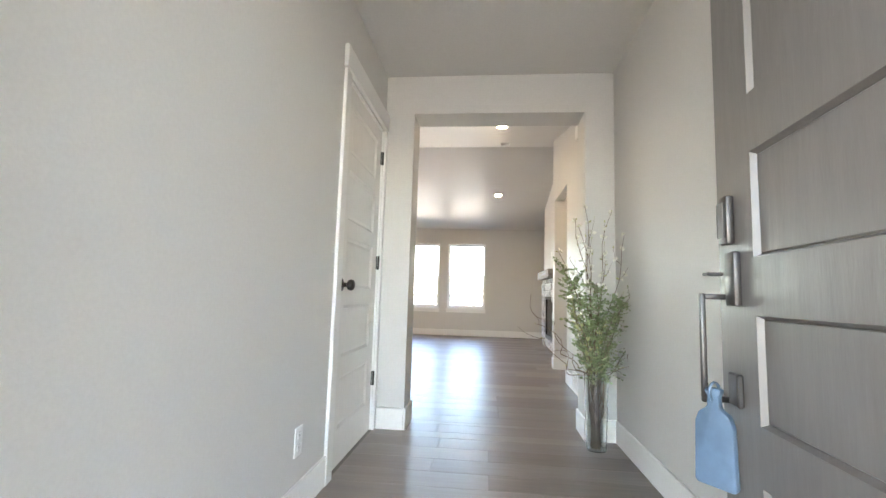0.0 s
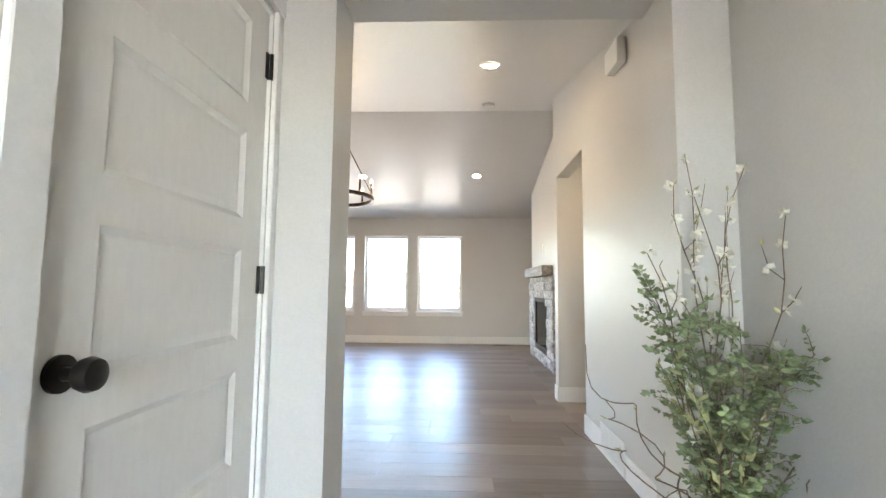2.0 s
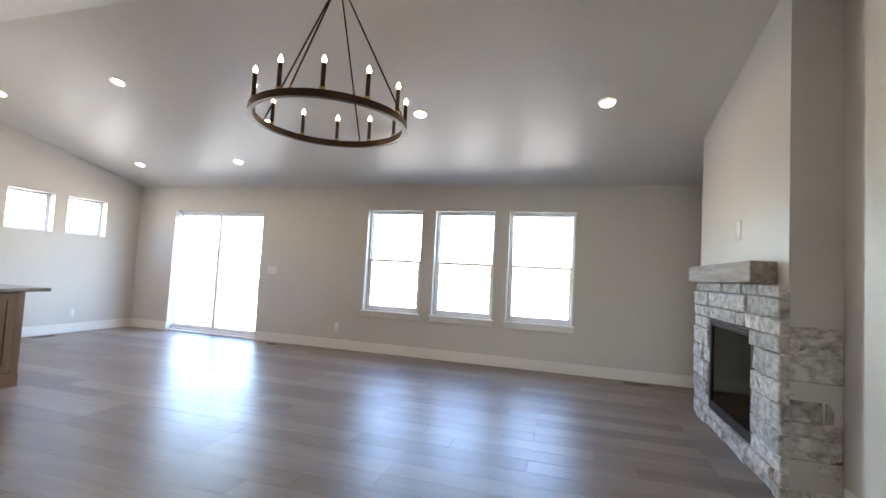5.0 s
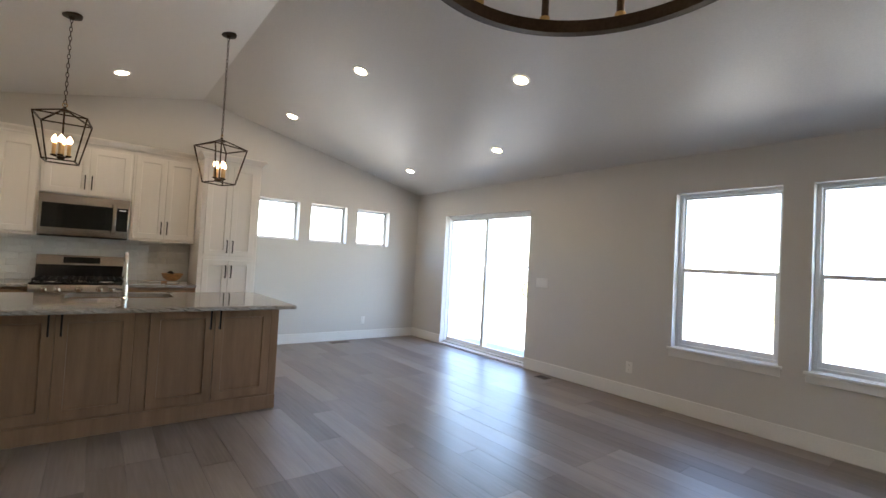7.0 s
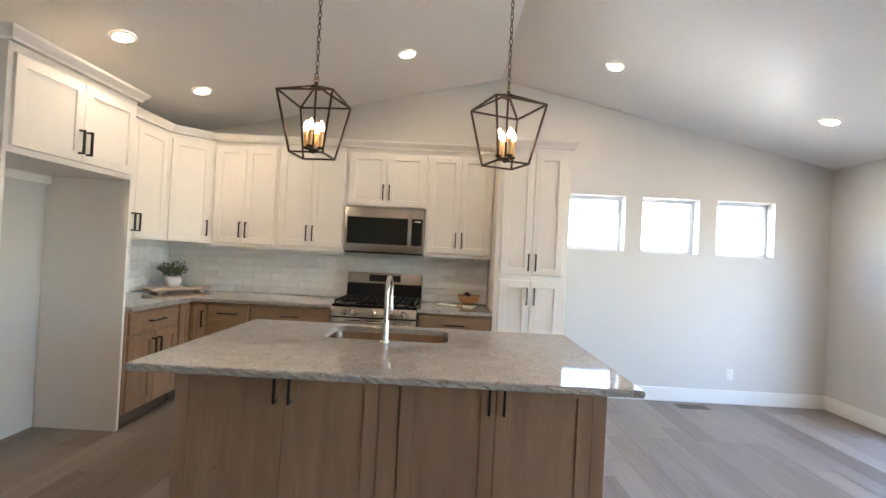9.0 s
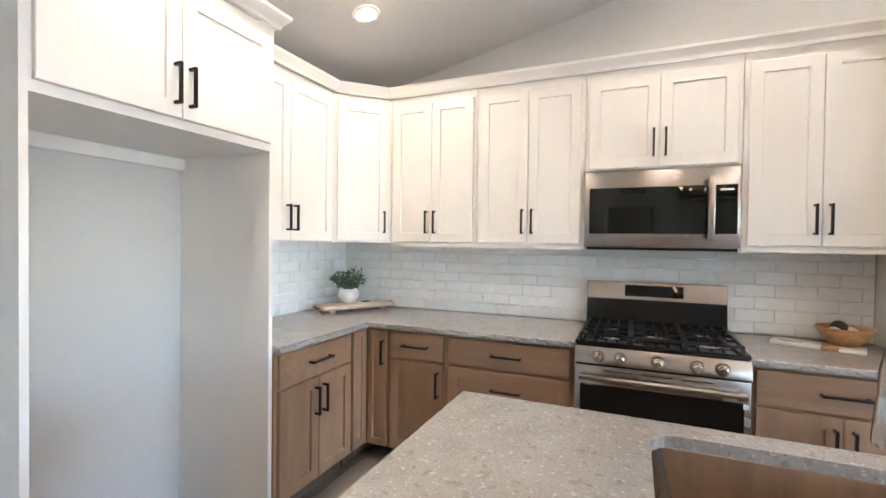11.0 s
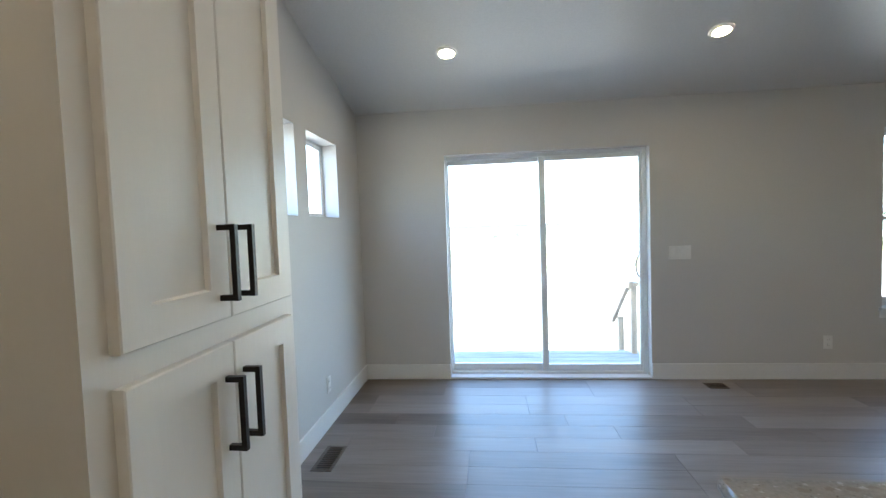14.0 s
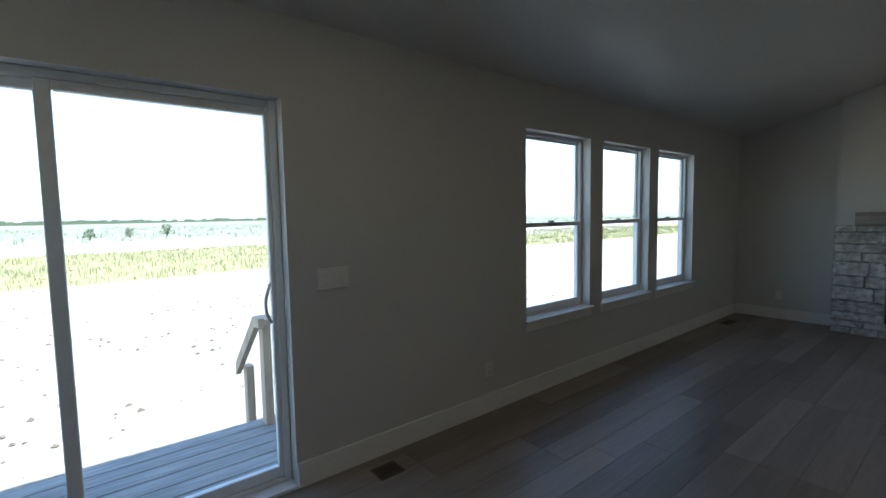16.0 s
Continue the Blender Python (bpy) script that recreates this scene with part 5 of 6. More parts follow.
def stone(x0, x1, z0, z1, y0, y1, m=None):
    g = 0.003
    bm = bmesh.new()
    v = box(bm, x0 + g, x1 - g, y0, y1, z0 + g, z1 - g)
    for q in v:
        q.co += Vector((rng.uniform(-0.004, 0.004), 0, rng.uniform(-0.004, 0.004)))
        if q.co.y < (y0 + y1) / 2:
            q.co.y += rng.uniform(-0.008, 0.008)
    bmesh.ops.recalc_face_normals(bm, faces=bm.faces[:])
    near = [e for e in bm.edges if all(q.co.y < (y0 + y1) / 2 for q in e.verts)]
    bmesh.ops.bevel(bm, geom=near, offset=0.007, segments=1, affect="EDGES")
    ob = part("stone", bm, STONE, hearth, smooth=None)
    if m is not None:
        ob.matrix_basis = m
    return ob


def stone_wall(length, top, hole, m=None):
    z = 0.0
    while z < top - 0.02:
        h = min(rng.choice((0.085, 0.10, 0.13, 0.16, 0.19)), top - z)
        if top - z - h < 0.04:
            h = top - z
        if hole:
            for edge in (hole[2], hole[3]):
                if z < edge < z + h:
                    h = edge - z if edge - z > 0.03 else h
        x = 0.0
        spans = [(0.0, length)]
        if hole and hole[2] - 0.005 <= z < hole[3] - 0.005:
            spans = [(0.0, hole[0]), (hole[1], length)]
        for a, b in spans:
            x = a
            while x < b - 0.01:
                w = min(rng.uniform(0.18, 0.48), b - x)
                if b - x - w < 0.09:
                    w = b - x
                stone(x, x + w, z, z + h, -rng.uniform(0.0, 0.026), 0.034, m)
                x += w
        z += h


stone_wall(FPW, STONE_TOP, (HX0, HX1, HZ0, HZ1))
stone_wall(0.295, STONE_TOP, None, pose(FPW - 0.024, 0.297, 0, 0, 0, 0) @ pose(0, 0, 0, 0, 0, 90) @ pose(-0.295, 0, 0))
stone_wall(0.295, STONE_TOP, None, pose(0.024, 0.0, 0, 0, 0, -90) @ pose(-0.297, 0, 0))
part("surround", rounded(boxes((HX0 + 0.004, HX0 + 0.045, 0.0, 0.03, HZ0 + 0.004, HZ1 - 0.004), (HX1 - 0.045, HX1 - 0.004, 0.0, 0.03, HZ0 + 0.004, HZ1 - 0.004),
                               (HX0 + 0.045, HX1 - 0.045, 0.0, 0.03, HZ1 - 0.06, HZ1 - 0.004), (HX0 + 0.045, HX1 - 0.045, 0.0, 0.03, HZ0 + 0.004, HZ0 + 0.075)), 0.003, 1), BLACK, hearth, "black metal firebox frame")
for i in range(2):
    part("louver", boxes((HX0 + 0.05, HX1 - 0.05, -0.006, -0.0005, HZ1 - 0.052 + i * 0.022, HZ1 - 0.040 + i * 0.022)), ENAMEL, hearth)
part("firebox", boxes((HX0 + 0.02, HX1 - 0.02, 0.225, 0.235, HZ0 + 0.02, HZ1 - 0.02), (HX0 + 0.02, HX0 + 0.03, 0.035, 0.225, HZ0 + 0.02, HZ1 - 0.02), (HX1 - 0.03, HX1 - 0.02, 0.035, 0.225, HZ0 + 0.02, HZ1 - 0.02),
                      (HX0 + 0.03, HX1 - 0.03, 0.035, 0.225, HZ0 + 0.02, HZ0 + 0.05), (HX0 + 0.03, HX1 - 0.03, 0.035, 0.225, HZ1 - 0.04, HZ1 - 0.02)), IRON, hearth)
for i, (a, b, zz) in enumerate((((HX0 + 0.2, 0.15), (HX1 - 0.25, 0.12), 0.17), ((HX0 + 0.3, 0.09), (HX1 - 0.3, 0.17), 0.215), ((HX0 + 0.16, 0.11), (HX0 + 0.55, 0.18), 0.26))):
    part("log", tube(bmesh.new(), [(a[0], a[1], zz), ((a[0] + b[0]) / 2, (a[1] + b[1]) / 2, zz + 0.012), (b[0], b[1], zz)], [0.034, 0.038, 0.03], 9), MORTAR, hearth, "charred ceramic log")
glass = part("glass_front", boxes((HX0 + 0.04, HX1 - 0.04, 0.012, 0.016, HZ0 + 0.07, HZ1 - 0.055)), pane_glass("fireplace_glass", (0.22, 0.22, 0.22)), hearth, smooth=None)
glass.visible_shadow = False
mantel = thing("mantel", "weathered grey-brown wooden beam mantel over the stone", "mantel", pose(FP_X, FP_A, STONE_TOP + 0.001, 0, 0, -90))
bm = boxes((0.19, FPW - 0.16, -0.120, 0.029, 0.0, 0.14))
part("beam", rounded(bm, 0.007, 2), MANTEL, mantel)


# ---- plates, registers, small fixtures ----
def wall_plate(name, label, m, w=0.072, h=0.115, slots="outlet"):
    ob = thing(name, label, "wall plate", m)
    part("plate", rounded(boxes((-w / 2, w / 2, -0.006, -0.0005, -h / 2, h / 2)), 0.003, 2), PLATE, ob)
    if slots == "outlet":
        for z in (-0.024, 0.024):
            s = part("socket", rounded(boxes((-0.017, 0.017, -0.0085, -0.0062, z - 0.014, z + 0.014)), 0.002, 1), PLATE, ob)
            part("slot", boxes((-0.008, -0.006, -0.0089, -0.0086, z - 0.004, z + 0.006)), BLACK, s)
            part("slot", boxes((0.006, 0.008, -0.0089, -0.0086, z - 0.004, z + 0.006)), BLACK, s)
    elif slots == "switch":
        k = int(round(w / 0.046))
        for i in range(k):
            x = (i - (k - 1) / 2) * 0.046
            part("rocker", rounded(boxes((x - 0.016, x + 0.016, -0.010, -0.0062, -0.033, 0.033)), 0.002, 1), PLATE, ob)
    else:
        for x in (-0.03, 0.03):
            part("socket", boxes((x - 0.008, x + 0.008, -0.0085, -0.0062, -0.05, 0.05)), PLATE, ob)
    return ob


wall_plate("outlet", "white duplex outlet low on the kitchen end wall", face_x(0.0, -0.975, 0.30))
wall_plate("outlet", "white duplex outlet low on the window wall", pose(4.005, 0, 0.318))
wall_plate("outlet", "white duplex outlet low on the hall wall", face_x(HALL_L, -8.44, 0.30))
wall_plate("light_switch", "wide white switch plate beside the sliding door", pose(2.818, 0, 1.112), w=0.184, h=0.118, slots="switch")
wall_plate("media_plate", "white cable plate on the chimney breast", pose(FP_X + 0.03, -2.12, 1.655, 0, 0, -90), w=0.10, h=0.15, slots="media")
wall_plate("outlet", "white duplex outlet low beside the fireplace", pose(LIVING_X, -0.50, 0.31, 0, 0, -90))


def register(x, y, turn, label, k=1.0):
    ob = thing("floor_register", label, "floor vent", pose(x, y, 0.0005, 0, 0, turn) @ Matrix.Diagonal((k, 1.0, 1.0, 1.0)), group="floor registers")
    part("frame", rounded(boxes((-0.15, 0.15, -0.065, -0.045, 0, 0.004), (-0.15, 0.15, 0.045, 0.065, 0, 0.004), (-0.15, -0.13, -0.045, 0.045, 0, 0.004), (0.13, 0.15, -0.045, 0.045, 0, 0.004)), 0.001, 1), VENT, ob)
    for i in range(12):
        a = -0.125 + i * 0.0218
        part("slat", boxes((a, a + 0.008, -0.045, 0.045, 0.0, 0.003)), VENT, ob, smooth=None)
    part("well", boxes((-0.13, 0.13, -0.045, 0.045, -0.0003, 0.0003)), BLACK, ob, smooth=None)
    return ob


register(3.03, -0.17, 0, "brown metal floor register under the window wall", 0.52)
register(0.16, -1.43, 90, "brown metal floor register by the kitchen end wall")
register(8.15, -0.16, 0, "brown metal floor register near the room corner")
grille = thing("return_grille", "white return-air grille set low in the wall", "wall vent", pose(RIGHT_X - 0.0145, -5.62, 0.012, 0, 0, -90))
part("frame", rounded(boxes((0, 0.43, -0.008, 0, 0, 0.022), (0, 0.43, -0.008, 0, 0.173, 0.195), (0, 0.022, -0.008, 0, 0.022, 0.173), (0.408, 0.43, -0.008, 0, 0.022, 0.173)), 0.002, 1), TRIM, grille)
part("backing", boxes((0.022, 0.408, -0.0012, 0.0, 0.022, 0.173)), DUCT, grille, "grey duct behind the louvers")
for i in range(12):
    a = 0.0235 + i * 0.0125
    part("slat", boxes((0.022, 0.408, -0.0062, -0.0014, a, a + 0.0068)), TRIM, grille, smooth=None)
for i in range(3):
    a = 0.022 + 0.386 * (i + 1) / 4
    part("mullion", boxes((a - 0.006, a + 0.006, -0.0072, -0.0013, 0.022, 0.173)), TRIM, grille, smooth=None)
chime = thing("door_chime", "white door chime box high on the wall", "door chime", pose(RIGHT_X, -5.97, 2.41, 0, 0, -90))
bm = bmesh.new()
prism(bm, [(0, 0.03), (0.03, 0), (0.22, 0), (0.22, 0.15), (0, 0.15)], "y", -0.055, -0.0005)
part("cover", rounded(bm, 0.006, 2), PLATE, chime)


# ---- hall: panel door, front door, branches in a vase ----
def panel_leaf(ob, w, h, zs, mat, t=0.04, stile=0.11, recess=0.010, face=0.0, slope=(0.016, 0.034)):
    """Stiles, rails and sunk panels; the face lies at y = face, the thickness behind it."""
    dims = [(0, stile, face, face + t, 0, h), (w - stile, w, face, face + t, 0, h)]
    edges = [0.0] + [v for z in zs for v in z] + [h]
    for a, b in zip(edges[::2], edges[1::2]):
        dims.append((stile, w - stile, face, face + t, a, b))
    leaf = part("leaf", boxes(*dims), mat, ob, smooth=None)
    for a, b in zs:
        bm = bmesh.new()
        o = [(stile, a), (w - stile, a), (w - stile, b), (stile, b)]
        e, q = slope
        def inset(k):
            return [(stile + k, a + k), (w - stile - k, a + k), (w - stile - k, b - k), (stile + k, b - k)]
        loops = [[bm.verts.new((x, y, z)) for x, z in pts] for pts, y in ((o, face + 0.001), (inset(e), face + recess), (inset(q), face + recess * 0.75))]
        for l0, l1 in zip(loops, loops[1:]):
            for k in range(4):
                bm.faces.new((l0[k], l0[(k + 1) % 4], l1[(k + 1) % 4], l1[k]))
        bm.faces.new(loops[-1])
        back = [bm.verts.new((x, face + t - 0.004, z)) for x, z in o]
        bm.faces.new(back)
        for k in range(4):
            bm.faces.new((loops[0][k], loops[0][(k + 1) % 4], back[(k + 1) % 4], back[k]))
        part("panel", bm, mat, leaf, smooth=None)
    return leaf


CW = CLOSET_B - CLOSET_A - 0.03
closet = thing("door_2", "white five-panel interior door with a black knob, closed", "door", face_x(HALL_L, CLOSET_A + 0.015, 0.008), kind="structure")
panels = [(0.185 + i * 0.367, 0.185 + i * 0.367 + 0.272) for i in range(5)]
leaf = panel_leaf(closet, CW, 2.022, panels, DOORW, face=0.012, stile=0.125)
part("knob", lathe(lathe(bmesh.new(), [(0.032, 0.0), (0.032, 0.008), (0.012, 0.012), (0.011, 0.034)], segments=20),
                   [(0.012, 0.034), (0.026, 0.042), (0.030, 0.055), (0.026, 0.068), (0.012, 0.074)], segments=20), BLACK, closet, "round black door knob").matrix_basis = pose(0.062, 0.012, 0.932, 90, 0, 0)
for z in (0.33, 1.10, 1.835):
    part("hinge", tube(boxes((CW - 0.018, CW + 0.013, 0.007, 0.0115, z - 0.045, z + 0.045)), [(CW + 0.004, 0.0, z - 0.046), (CW + 0.004, 0.0, z + 0.046)], 0.007, 8), BLACK, closet, "black butt hinge")
part("jamb", boxes((-0.015, -0.002, -0.0, 0.12, 0, 2.04), (CW + 0.002, CW + 0.015, 0.0, 0.12, 0, 2.04), (-0.015, CW + 0.015, 0.0, 0.12, 2.026, 2.041)), TRIM, closet)
part("casing", rounded(boxes((-0.09, -0.010, -0.018, -0.0005, -0.008, 2.042)), 0.003, 1), TRIM, closet)
part("casing", rounded(boxes((CW + 0.010, CW + 0.055, -0.018, -0.0005, -0.008, 2.042)), 0.003, 1), TRIM, closet)
part("head_casing", rounded(boxes((-0.102, CW + 0.0555, -0.024, -0.0005, 2.0425, 2.165)), 0.003, 1), TRIM, closet)

front = thing("door_3", "taupe painted front door standing open, with dark pewter hardware", "door", pose(7.942, -9.208, 0.012, 0, 0, -94), kind="structure")
EW = 0.895
zs = [(0.36, 0.563), (0.670, 0.868), (0.977, 1.18), (1.296, 1.50), (1.607, 1.81)]
leaf = panel_leaf(front, EW, 2.03, zs, TAUPE, t=0.045, stile=0.145, recess=0.013, slope=(0.006, 0.009))
box_ = part("lock_box", rounded(boxes((0.038, 0.080, -0.017, -0.0005, 1.010, 1.111)), 0.005, 2), PEWTER, front, "dark grey keypad deadbolt")
part("key_face", rounded(boxes((0.044, 0.074, -0.0195, -0.0182, 1.024, 1.097)), 0.002, 1), PEWTER, box_)
esc = part("escutcheon", rounded(boxes((0.056, 0.100, -0.015, -0.0005, 0.885, 0.993)), 0.004, 2), PEWTER, front, "pewter handle-set plate")
part("thumb_latch", rounded(boxes((0.030, 0.058, -0.047, -0.0155, 0.946, 0.953)), 0.002, 1), PEWTER, esc)
part("pull_handle", rounded(boxes((0.029, 0.042, -0.056, -0.045, 0.686, 0.910), (0.030, 0.041, -0.045, -0.0005, 0.897, 0.909), (0.030, 0.041, -0.045, -0.0005, 0.687, 0.699)), 0.003, 2), PEWTER, front, "pewter upright pull handle")
part("lower_mount", rounded(boxes((0.052, 0.092, -0.013, -0.0005, 0.688, 0.752)), 0.003, 1), PEWTER, front)
for z in (0.25, 1.05, 1.80):
    part("hinge", tube(bmesh.new(), [(EW + 0.006, 0.022, z - 0.05), (EW + 0.006, 0.022, z + 0.05)], 0.007, 8), BLACK, front)
tag = thing("hanging_tag", "pale blue bottle-shaped tag hung on the door handle", "tag", pose(7.942, -9.208, 0.012, 0, 0, -94) @ pose(0.062, -0.036, 0.532, 0, 0, 40))
bm = bmesh.new()
prism(bm, [(-0.036, 0.0), (0.036, 0.0), (0.04, 0.008), (0.037, 0.12), (0.03, 0.14), (0.013, 0.152), (0.011, 0.175), (0.016, 0.178), (0.016, 0.19), (-0.016, 0.19), (-0.016, 0.178), (-0.011, 0.175),
           (-0.013, 0.152), (-0.03, 0.14), (-0.037, 0.12), (-0.04, 0.008)], "y", -0.022, -0.004)
part("body", rounded(bm, 0.005, 2), BLUE, tag)
part("loop", tube(bmesh.new(), [(0.0, -0.013 + 0.018 * math.cos(t), 0.182 + 0.018 * math.sin(t)) for t in (k * math.pi / 6 for k in range(12))], 0.003, 6, True), BLUE, tag)
bm = boxes((ENTRY_A - 0.001, ENTRY_A + 0.03, ENTRY_Y - 0.158, ENTRY_Y - 0.002, 0, 2.099), (ENTRY_B - 0.03, ENTRY_B + 0.001, ENTRY_Y - 0.158, ENTRY_Y - 0.06, 0, 2.099), (ENTRY_A + 0.03, ENTRY_B - 0.03, ENTRY_Y - 0.158, ENTRY_Y - 0.002, 2.06, 2.099))
structure("trim_front_door", bm, TRIM, "white front door frame")

VX, VY = 8.112, -7.36
vase = thing("vase", "tall clear glass cylinder vase on the hall floor", "vase", pose(VX, VY, 0.0005))
part("glass", lathe(bmesh.new(), [(0.058, 0.0), (0.066, 0.2), (0.072, 0.46), (0.0685, 0.46), (0.0625, 0.2), (0.054, 0.014)], segments=32), GLASS, vase)
bunch = thing("flower_arrangement", "artificial branches with green leaves and white blossoms", "plant", pose(VX, VY, 0.016))
rng = random.Random(8)


def leaf_blade(bm, at, way, size, width=0.42):
    side = way.cross(Vector((rng.uniform(-1, 1), rng.uniform(-1, 1), rng.uniform(-0.2, 1)))).normalized()
    up = way.cross(side).normalized()
    pts = [at, at + way * size * 0.45 + side * size * width * 0.5 + up * size * 0.05, at + way * size, at + way * size * 0.45 - side * size * width * 0.5 + up * size * 0.05]
    v = [bm.verts.new(p) for p in pts]
    m = bm.verts.new(at + way * size * 0.5 - up * size * 0.06)
    for i in range(4):
        bm.faces.new((v[i], v[(i + 1) % 4], m))


def bloom(petals, hearts, at, out, size):
    """Five broad petals round a small pale-green heart."""
    side = out.orthogonal().normalized()
    for k in range(5):
        way = (Matrix.Rotation(k * 1.257 + rng.uniform(-0.2, 0.2), 3, out) @ side + out * rng.uniform(0.1, 0.6)).normalized()
        leaf_blade(petals, at, way, size * rng.uniform(0.8, 1.1), 0.95)
    leaf_blade(hearts, at - out * 0.006, out, 0.012, 0.8)


def frond(wood, leaves, root, way, length, size):
    """A short stalk with round leaflets in pairs."""
    side = way.cross(Vector((rng.uniform(-0.4, 0.4), rng.uniform(-0.4, 0.4), 1.0))).normalized()
    tip = root + way * length + Vector((0, 0, -0.12 * length))
    tube(wood, [root, root.lerp(tip, 0.5) + Vector((0, 0, 0.01)), tip], [0.0014, 0.0011, 0.0007], 3)
    count = max(3, int(length / 0.017))
    for k in range(count):
        at = root.lerp(tip, (k + 0.8) / count)
        for s in (-1, 1):
            leaf_blade(leaves, at, (side * s + way * 0.45 + Vector((0, 0, rng.uniform(-0.35, 0.35)))).normalized(), size * rng.uniform(0.75, 1.15), 0.72)
    leaf_blade(leaves, tip, way, size, 0.7)


def branch(lean, turn, height, kind, thick=0.0045):
    """One stem from the vase: bare curly twig, leafy sprig, blossom spray or fern."""
    a, count = radians(turn), 40 if kind == "curly" else 15
    base = Vector((rng.uniform(-0.03, 0.03), rng.uniform(-0.03, 0.03), 0.0))
    phase = rng.uniform(0, 6.28)
    pts = []
    for k in range(count):
        u = k / (count - 1)
        r = lean * u ** 1.9
        wob = {"curly": 0.036, "blossom": 0.022}.get(kind, 0.012) * u ** (0.9 if kind == "curly" else 1.3)
        twist = 30.0 if kind == "curly" else 15.0
        drop = {"fern": 0.14, "curly": 0.10}.get(kind, 0.0)
        p = base * (1 - u * 0.5) + Vector((math.cos(a) * r + wob * math.sin(phase + u * twist), math.sin(a) * r + wob * math.cos(phase * 2 + u * twist * 0.87),
                                           height * u * (1 - drop * u) + (0.032 * u * math.sin(phase * 3 + u * 26) if kind == "curly" else 0.0)))
        if p.z < 0.44:
            near = min(1.0, 0.045 / max(1e-6, math.hypot(p.x, p.y)))
            p.x *= near
            p.y *= near
        pts.append(p)
    bm, leaves, petals = bmesh.new(), bmesh.new(), bmesh.new()
    tube(bm, pts, [thick * (1 - 0.72 * k / (count - 1)) for k in range(count)], 5)
    for k in range(7, count):
        way = (pts[k] - pts[k - 1]).normalized()
        spread = Vector((rng.uniform(-1, 1), rng.uniform(-1, 1), rng.uniform(-0.3, 0.9))).normalized()
        if kind in ("leafy", "fern"):
            for q in range(4 if kind == "leafy" else 5):
                out = (way * 0.4 + Vector((rng.uniform(-1, 1), rng.uniform(-1, 1), rng.uniform(-0.5, 0.6)))).normalized()
                frond(bm, leaves, pts[k - 1].lerp(pts[k], rng.random()), out, rng.uniform(0.05, 0.11), 0.025 if kind == "leafy" else 0.019)
        elif kind == "pale":
            for q in range(5):
                out = (way * 0.6 + Vector((rng.uniform(-1, 1), rng.uniform(-1, 1), rng.uniform(-0.2, 0.8)))).normalized()
                leaf_blade(leaves, pts[k - 1].lerp(pts[k], rng.random()), out, rng.uniform(0.02, 0.05), 0.38)
        elif kind == "curly":
            if k % 5 == 0 and k > 18:
                leaf_blade(leaves, pts[k], (way + spread * 0.6).normalized(), rng.uniform(0.014, 0.028), 0.45)
        else:
            if k in (9, 11, 12):
                # side twig, bent, with a bloom on it
                out = (way * 0.9 + spread).normalized()
                knee, tip = pts[k] + out * 0.045, pts[k] + out * 0.075 + way * rng.uniform(0.03, 0.09)
                tube(bm, [pts[k], knee, tip], [thick * 0.4, thick * 0.32, thick * 0.18], 4)
                leaf_blade(leaves, tip, way, 0.022, 0.5)
                bloom(petals, leaves, knee, out, rng.uniform(0.024, 0.036))
            if k > 7 and k % 3:
                bloom(petals, leaves, pts[k] + spread * 0.012, spread, rng.uniform(0.02, 0.034) * (1.25 - 0.5 * k / count))
                leaf_blade(leaves, pts[k], (spread * -1 + way).normalized(), rng.uniform(0.015, 0.03), 0.5)
    ob = part("branch", bm, TWIG, bunch)
    lv = part("leaves", leaves, LEAF2 if kind in ("pale", "curly", "blossom") else LEAF, ob, "small green leaves", smooth=None)
    lv["kind"] = "stuff"
    if len(petals.verts):
        pt = part("blossom", petals, PETAL, ob, "white blossom petals", smooth=None)
        pt["kind"] = "stuff"
    else:
        petals.free()


for lean, turn, height, kind in ((0.06, 120, 1.46, "blossom"), (0.10, 20, 1.42, "blossom"), (0.14, 230, 1.30, "blossom"), (0.16, 340, 1.26, "blossom"), (0.10, 190, 1.36, "blossom"), (0.16, 60, 1.18, "blossom"),
                                 (0.20, 200, 1.15, "blossom"), (0.15, 175, 1.08, "leafy"), (0.16, 215, 1.0, "leafy"), (0.10, 270, 0.97, "leafy"), (0.15, 145, 1.0, "leafy"), (0.13, 310, 0.88, "leafy"), (0.05, 90, 0.97, "leafy"),
                                 (0.12, 240, 0.83, "leafy"), (0.30, 345, 0.97, "fern"), (0.17, 10, 1.08, "fern"), (0.18, 325, 1.05, "fern"), (0.14, 200, 0.86, "pale"), (0.18, 225, 0.80, "pale"), (0.10, 280, 0.75, "pale"),
                                 (0.14, 160, 0.84, "pale"), (0.34, 185, 0.96, "curly"), (0.38, 205, 0.88, "curly"), (0.10, 165, 1.24, "curly"), (0.38, 195, 0.78, "curly"), (0.34, 222, 0.70, "curly"), (0.26, 335, 0.76, "curly"), (0.22, 355, 1.18, "curly")):
    branch(lean * 1.25, turn, height * 1.02, kind)

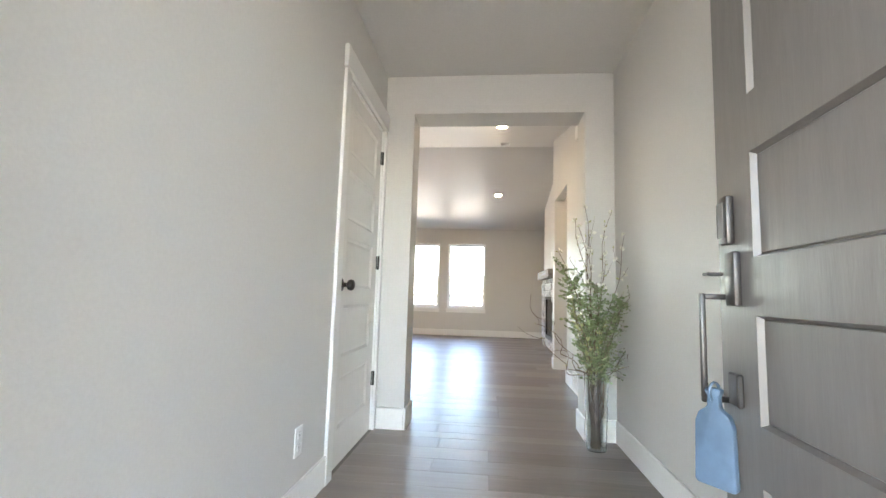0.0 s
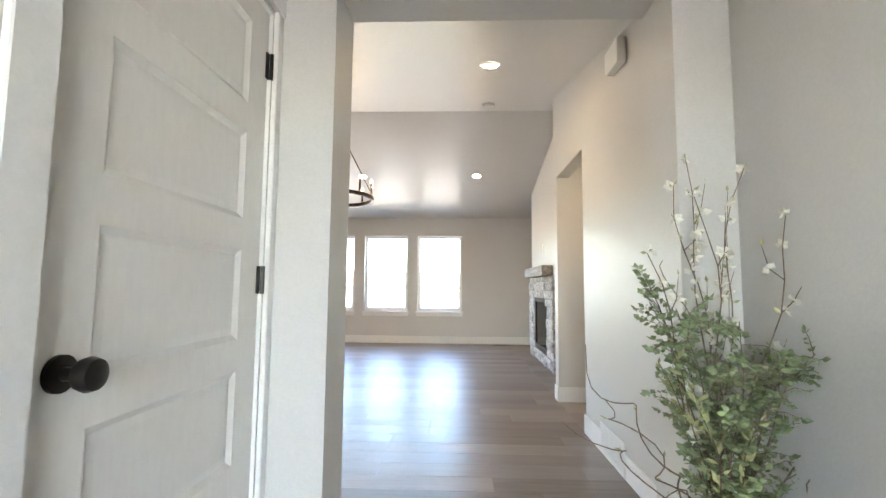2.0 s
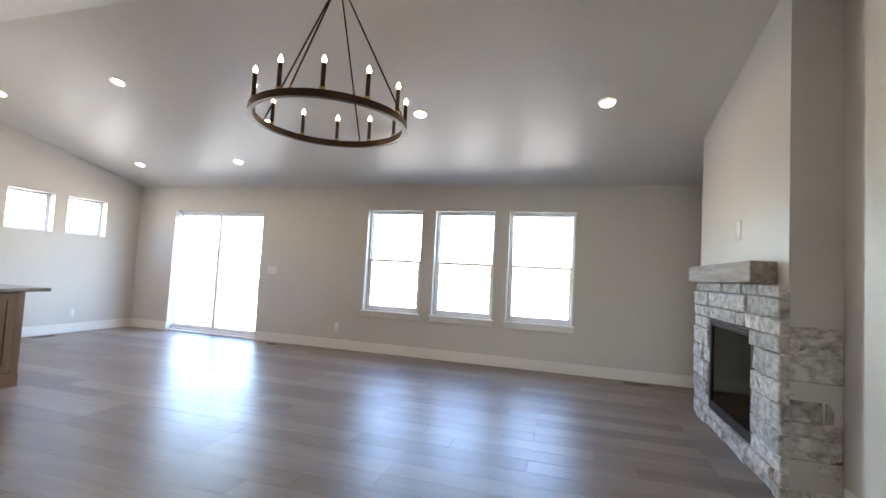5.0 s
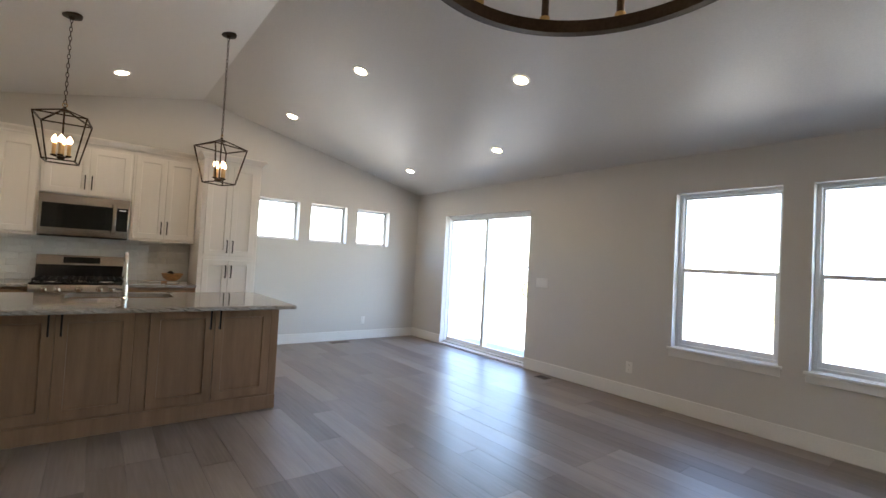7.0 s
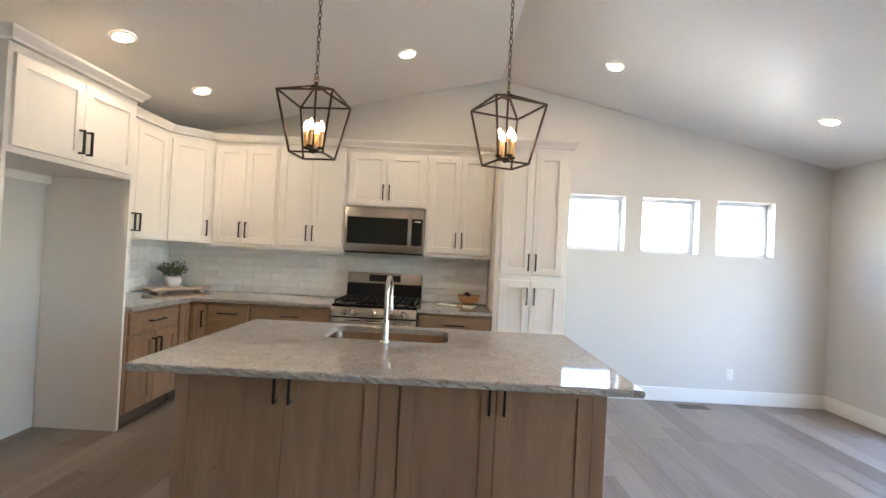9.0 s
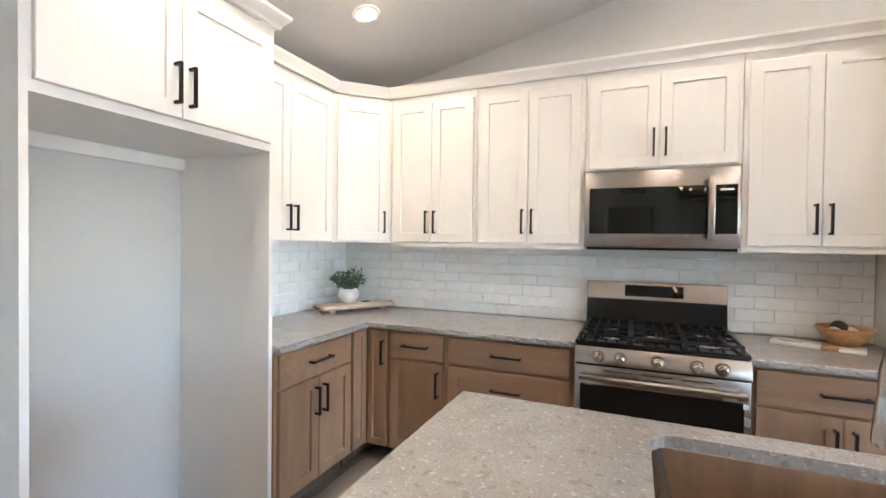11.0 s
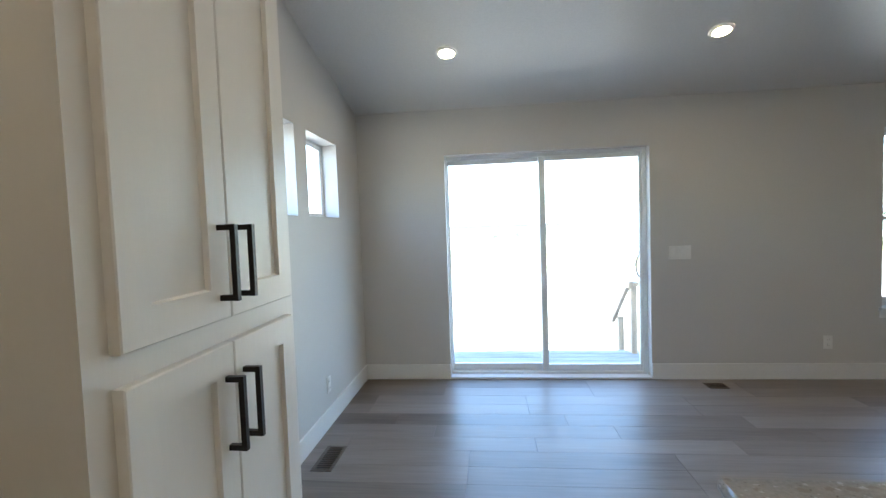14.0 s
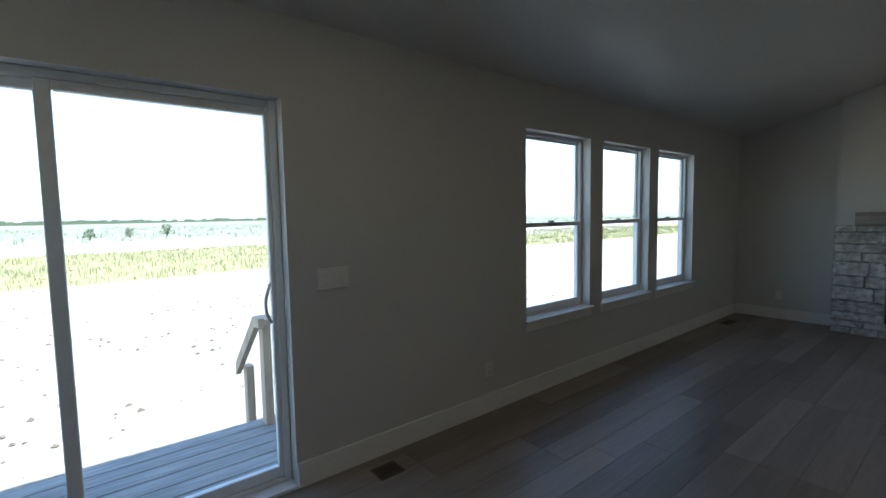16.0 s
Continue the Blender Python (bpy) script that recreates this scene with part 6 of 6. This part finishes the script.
# ---- things on the worktops ----
tray = thing("serving_board", "long pale wooden serving board with metal end handles", "board", pose(0.30, -6.52, TOP_Z, 0, 0, 150))
part("board", rounded(boxes((-0.28, 0.28, -0.105, 0.105, 0.022, 0.05)), 0.012, 3), PALEBOARD, tray)
for x in (-0.2, 0.2):
    part("foot", boxes((x - 0.02, x + 0.02, -0.07, 0.07, 0.0, 0.0215)), PALEBOARD, tray)
for s in (-1, 1):
    part("handle", tube(bmesh.new(), [(s * 0.278, -0.035, 0.034), (s * 0.302, -0.03, 0.040), (s * 0.308, 0.0, 0.042), (s * 0.302, 0.03, 0.040), (s * 0.278, 0.035, 0.034)], 0.004, 7), BLACK, tray, "dark metal handle")
pot = thing("potted_plant", "round white pot with a bushy dark green plant", "plant", pose(0.295, -6.578, TOP_Z + 0.0505))
part("pot", lathe(bmesh.new(), [(0.040, 0.0), (0.062, 0.018), (0.075, 0.052), (0.070, 0.084), (0.054, 0.10), (0.049, 0.099), (0.053, 0.08)], segments=28), CERAMIC, pot)
part("soil", lathe(bmesh.new(), [(0.052, 0.080), (0.050, 0.085)], segments=20), MORTAR, pot)
rng = random.Random(4)
bm, stems = bmesh.new(), bmesh.new()
for k in range(60):
    a, r = rng.uniform(0, 6.28), 0.145 * rng.random() ** 0.5
    tip = Vector((math.cos(a) * r, math.sin(a) * r, 0.115 + rng.uniform(0.05, 0.15) * (1.15 - r * 4)))
    root = Vector((math.cos(a) * 0.02, math.sin(a) * 0.02, 0.085))
    tube(stems, [root, root.lerp(tip, 0.5) + Vector((0, 0, 0.015)), tip], 0.0012, 3)
    for s in range(9):
        c = root.lerp(tip, 0.35 + 0.65 * s / 8)
        leaf_blade(bm, c, Vector((rng.uniform(-1, 1), rng.uniform(-1, 1), rng.uniform(-0.2, 1))).normalized(), rng.uniform(0.018, 0.034), 0.5)
lv = part("foliage", bm, LEAFD, pot, smooth=None)
lv["kind"] = "stuff"
part("stem", stems, TWIG, pot)["kind"] = "stuff"
utensil = thing("knife", "thin dark knife lying on the serving board", "knife", pose(0.17, -6.465, TOP_Z + 0.0505, 0, 0, 155))
part("blade", rounded(boxes((-0.02, 0.07, -0.007, 0.007, 0.0, 0.002)), 0.0008, 1), STEEL, utensil)
part("grip", rounded(boxes((-0.08, -0.0195, -0.007, 0.007, 0.0, 0.008)), 0.002, 1), BLACK, utensil)

plate = thing("cutting_board", "white marble cutting board with a wooden band", "board", pose(0.235, -3.80, TOP_Z, 0, 0, 70))
part("marble", rounded(boxes((-0.185, 0.02, -0.075, 0.075, 0.0, 0.016)), 0.004, 2), MARBLE, plate)
part("wood_band", rounded(boxes((0.0204, 0.085, -0.075, 0.075, 0.0, 0.016)), 0.002, 1), BOARD, plate)
part("marble", rounded(boxes((0.0854, 0.185, -0.075, 0.075, 0.0, 0.016)), 0.004, 2), MARBLE, plate)
dish = thing("bowl", "honey-coloured wooden bowl on the cutting board", "bowl", pose(0.215, -3.685, TOP_Z + 0.0165))
part("shell", lathe(bmesh.new(), [(0.046, 0.0), (0.056, 0.004), (0.093, 0.036), (0.117, 0.088), (0.112, 0.090), (0.087, 0.040), (0.050, 0.013)], segments=32), BOWL, dish)
for nm, x, y, z, r, mat, lab in (("ball", -0.012, -0.018, 0.084, 0.035, BALLD, "dark woven decorative ball in the bowl"), ("ball", 0.035, 0.024, 0.056, 0.032, BALLL, "cream decorative ball in the bowl"),
                                 ("ball", 0.02, -0.045, 0.060, 0.030, BALLL, "cream decorative ball in the bowl"), ("ball", -0.035, 0.038, 0.056, 0.029, BALLL, "cream decorative ball in the bowl")):
    bm = bmesh.new()
    bmesh.ops.create_icosphere(bm, subdivisions=3, radius=r)
    for v in bm.verts:
        v.co *= 1 + 0.04 * noise.noise(v.co * 90)
    ob = new(nm, mesh_of(nm, bm, mat, 60))
    ob.location = (0.215 + x, -3.685 + y, TOP_Z + 0.0165 + z)
    tagged(ob, lab, "ball", "balls in the bowl")
leafy = thing("leaf_sprig", "gilded leaf spoon rest on the marble board", "ornament", pose(0.22, -3.905, TOP_Z + 0.0165, 0, 0, 60))
bm = bmesh.new()
prism(bm, [(-0.045, 0.0), (-0.02, 0.014), (0.02, 0.012), (0.05, 0.0), (0.02, -0.012), (-0.02, -0.014)], "z", 0.0, 0.004)
part("body", rounded(bm, 0.001, 1), GOLD, leafy)

# ---- pieces of floor and walls ----
lay_planks(0.0, RIGHT_X, FRONT_Y, 0.0, 21)
lay_planks(RIGHT_X, LIVING_X, PASS_END, 0.0, 22)
lay_planks(RIGHT_X, 10.48, PASS_A, PASS_B, 23)
lay_planks(OPEN_L, OPEN_R, HALL_Y, FRONT_Y, 24)
lay_planks(HALL_L, HALL_R, ENTRY_Y - 0.10, HALL_Y, 25)
tile_field("backsplash", face_x(0.0, KIT_Y + 0.001), -3.494 - KIT_Y, TOP_Z + 0.001, UP_A + 0.01, "glossy white subway tile backsplash", 0.05)
tile_field("backsplash_side", face_y(1.416, KIT_Y), 1.416 - 0.01, TOP_Z + 0.001, UP_A + 0.01, "glossy white subway tile on the side wall", 0.09)
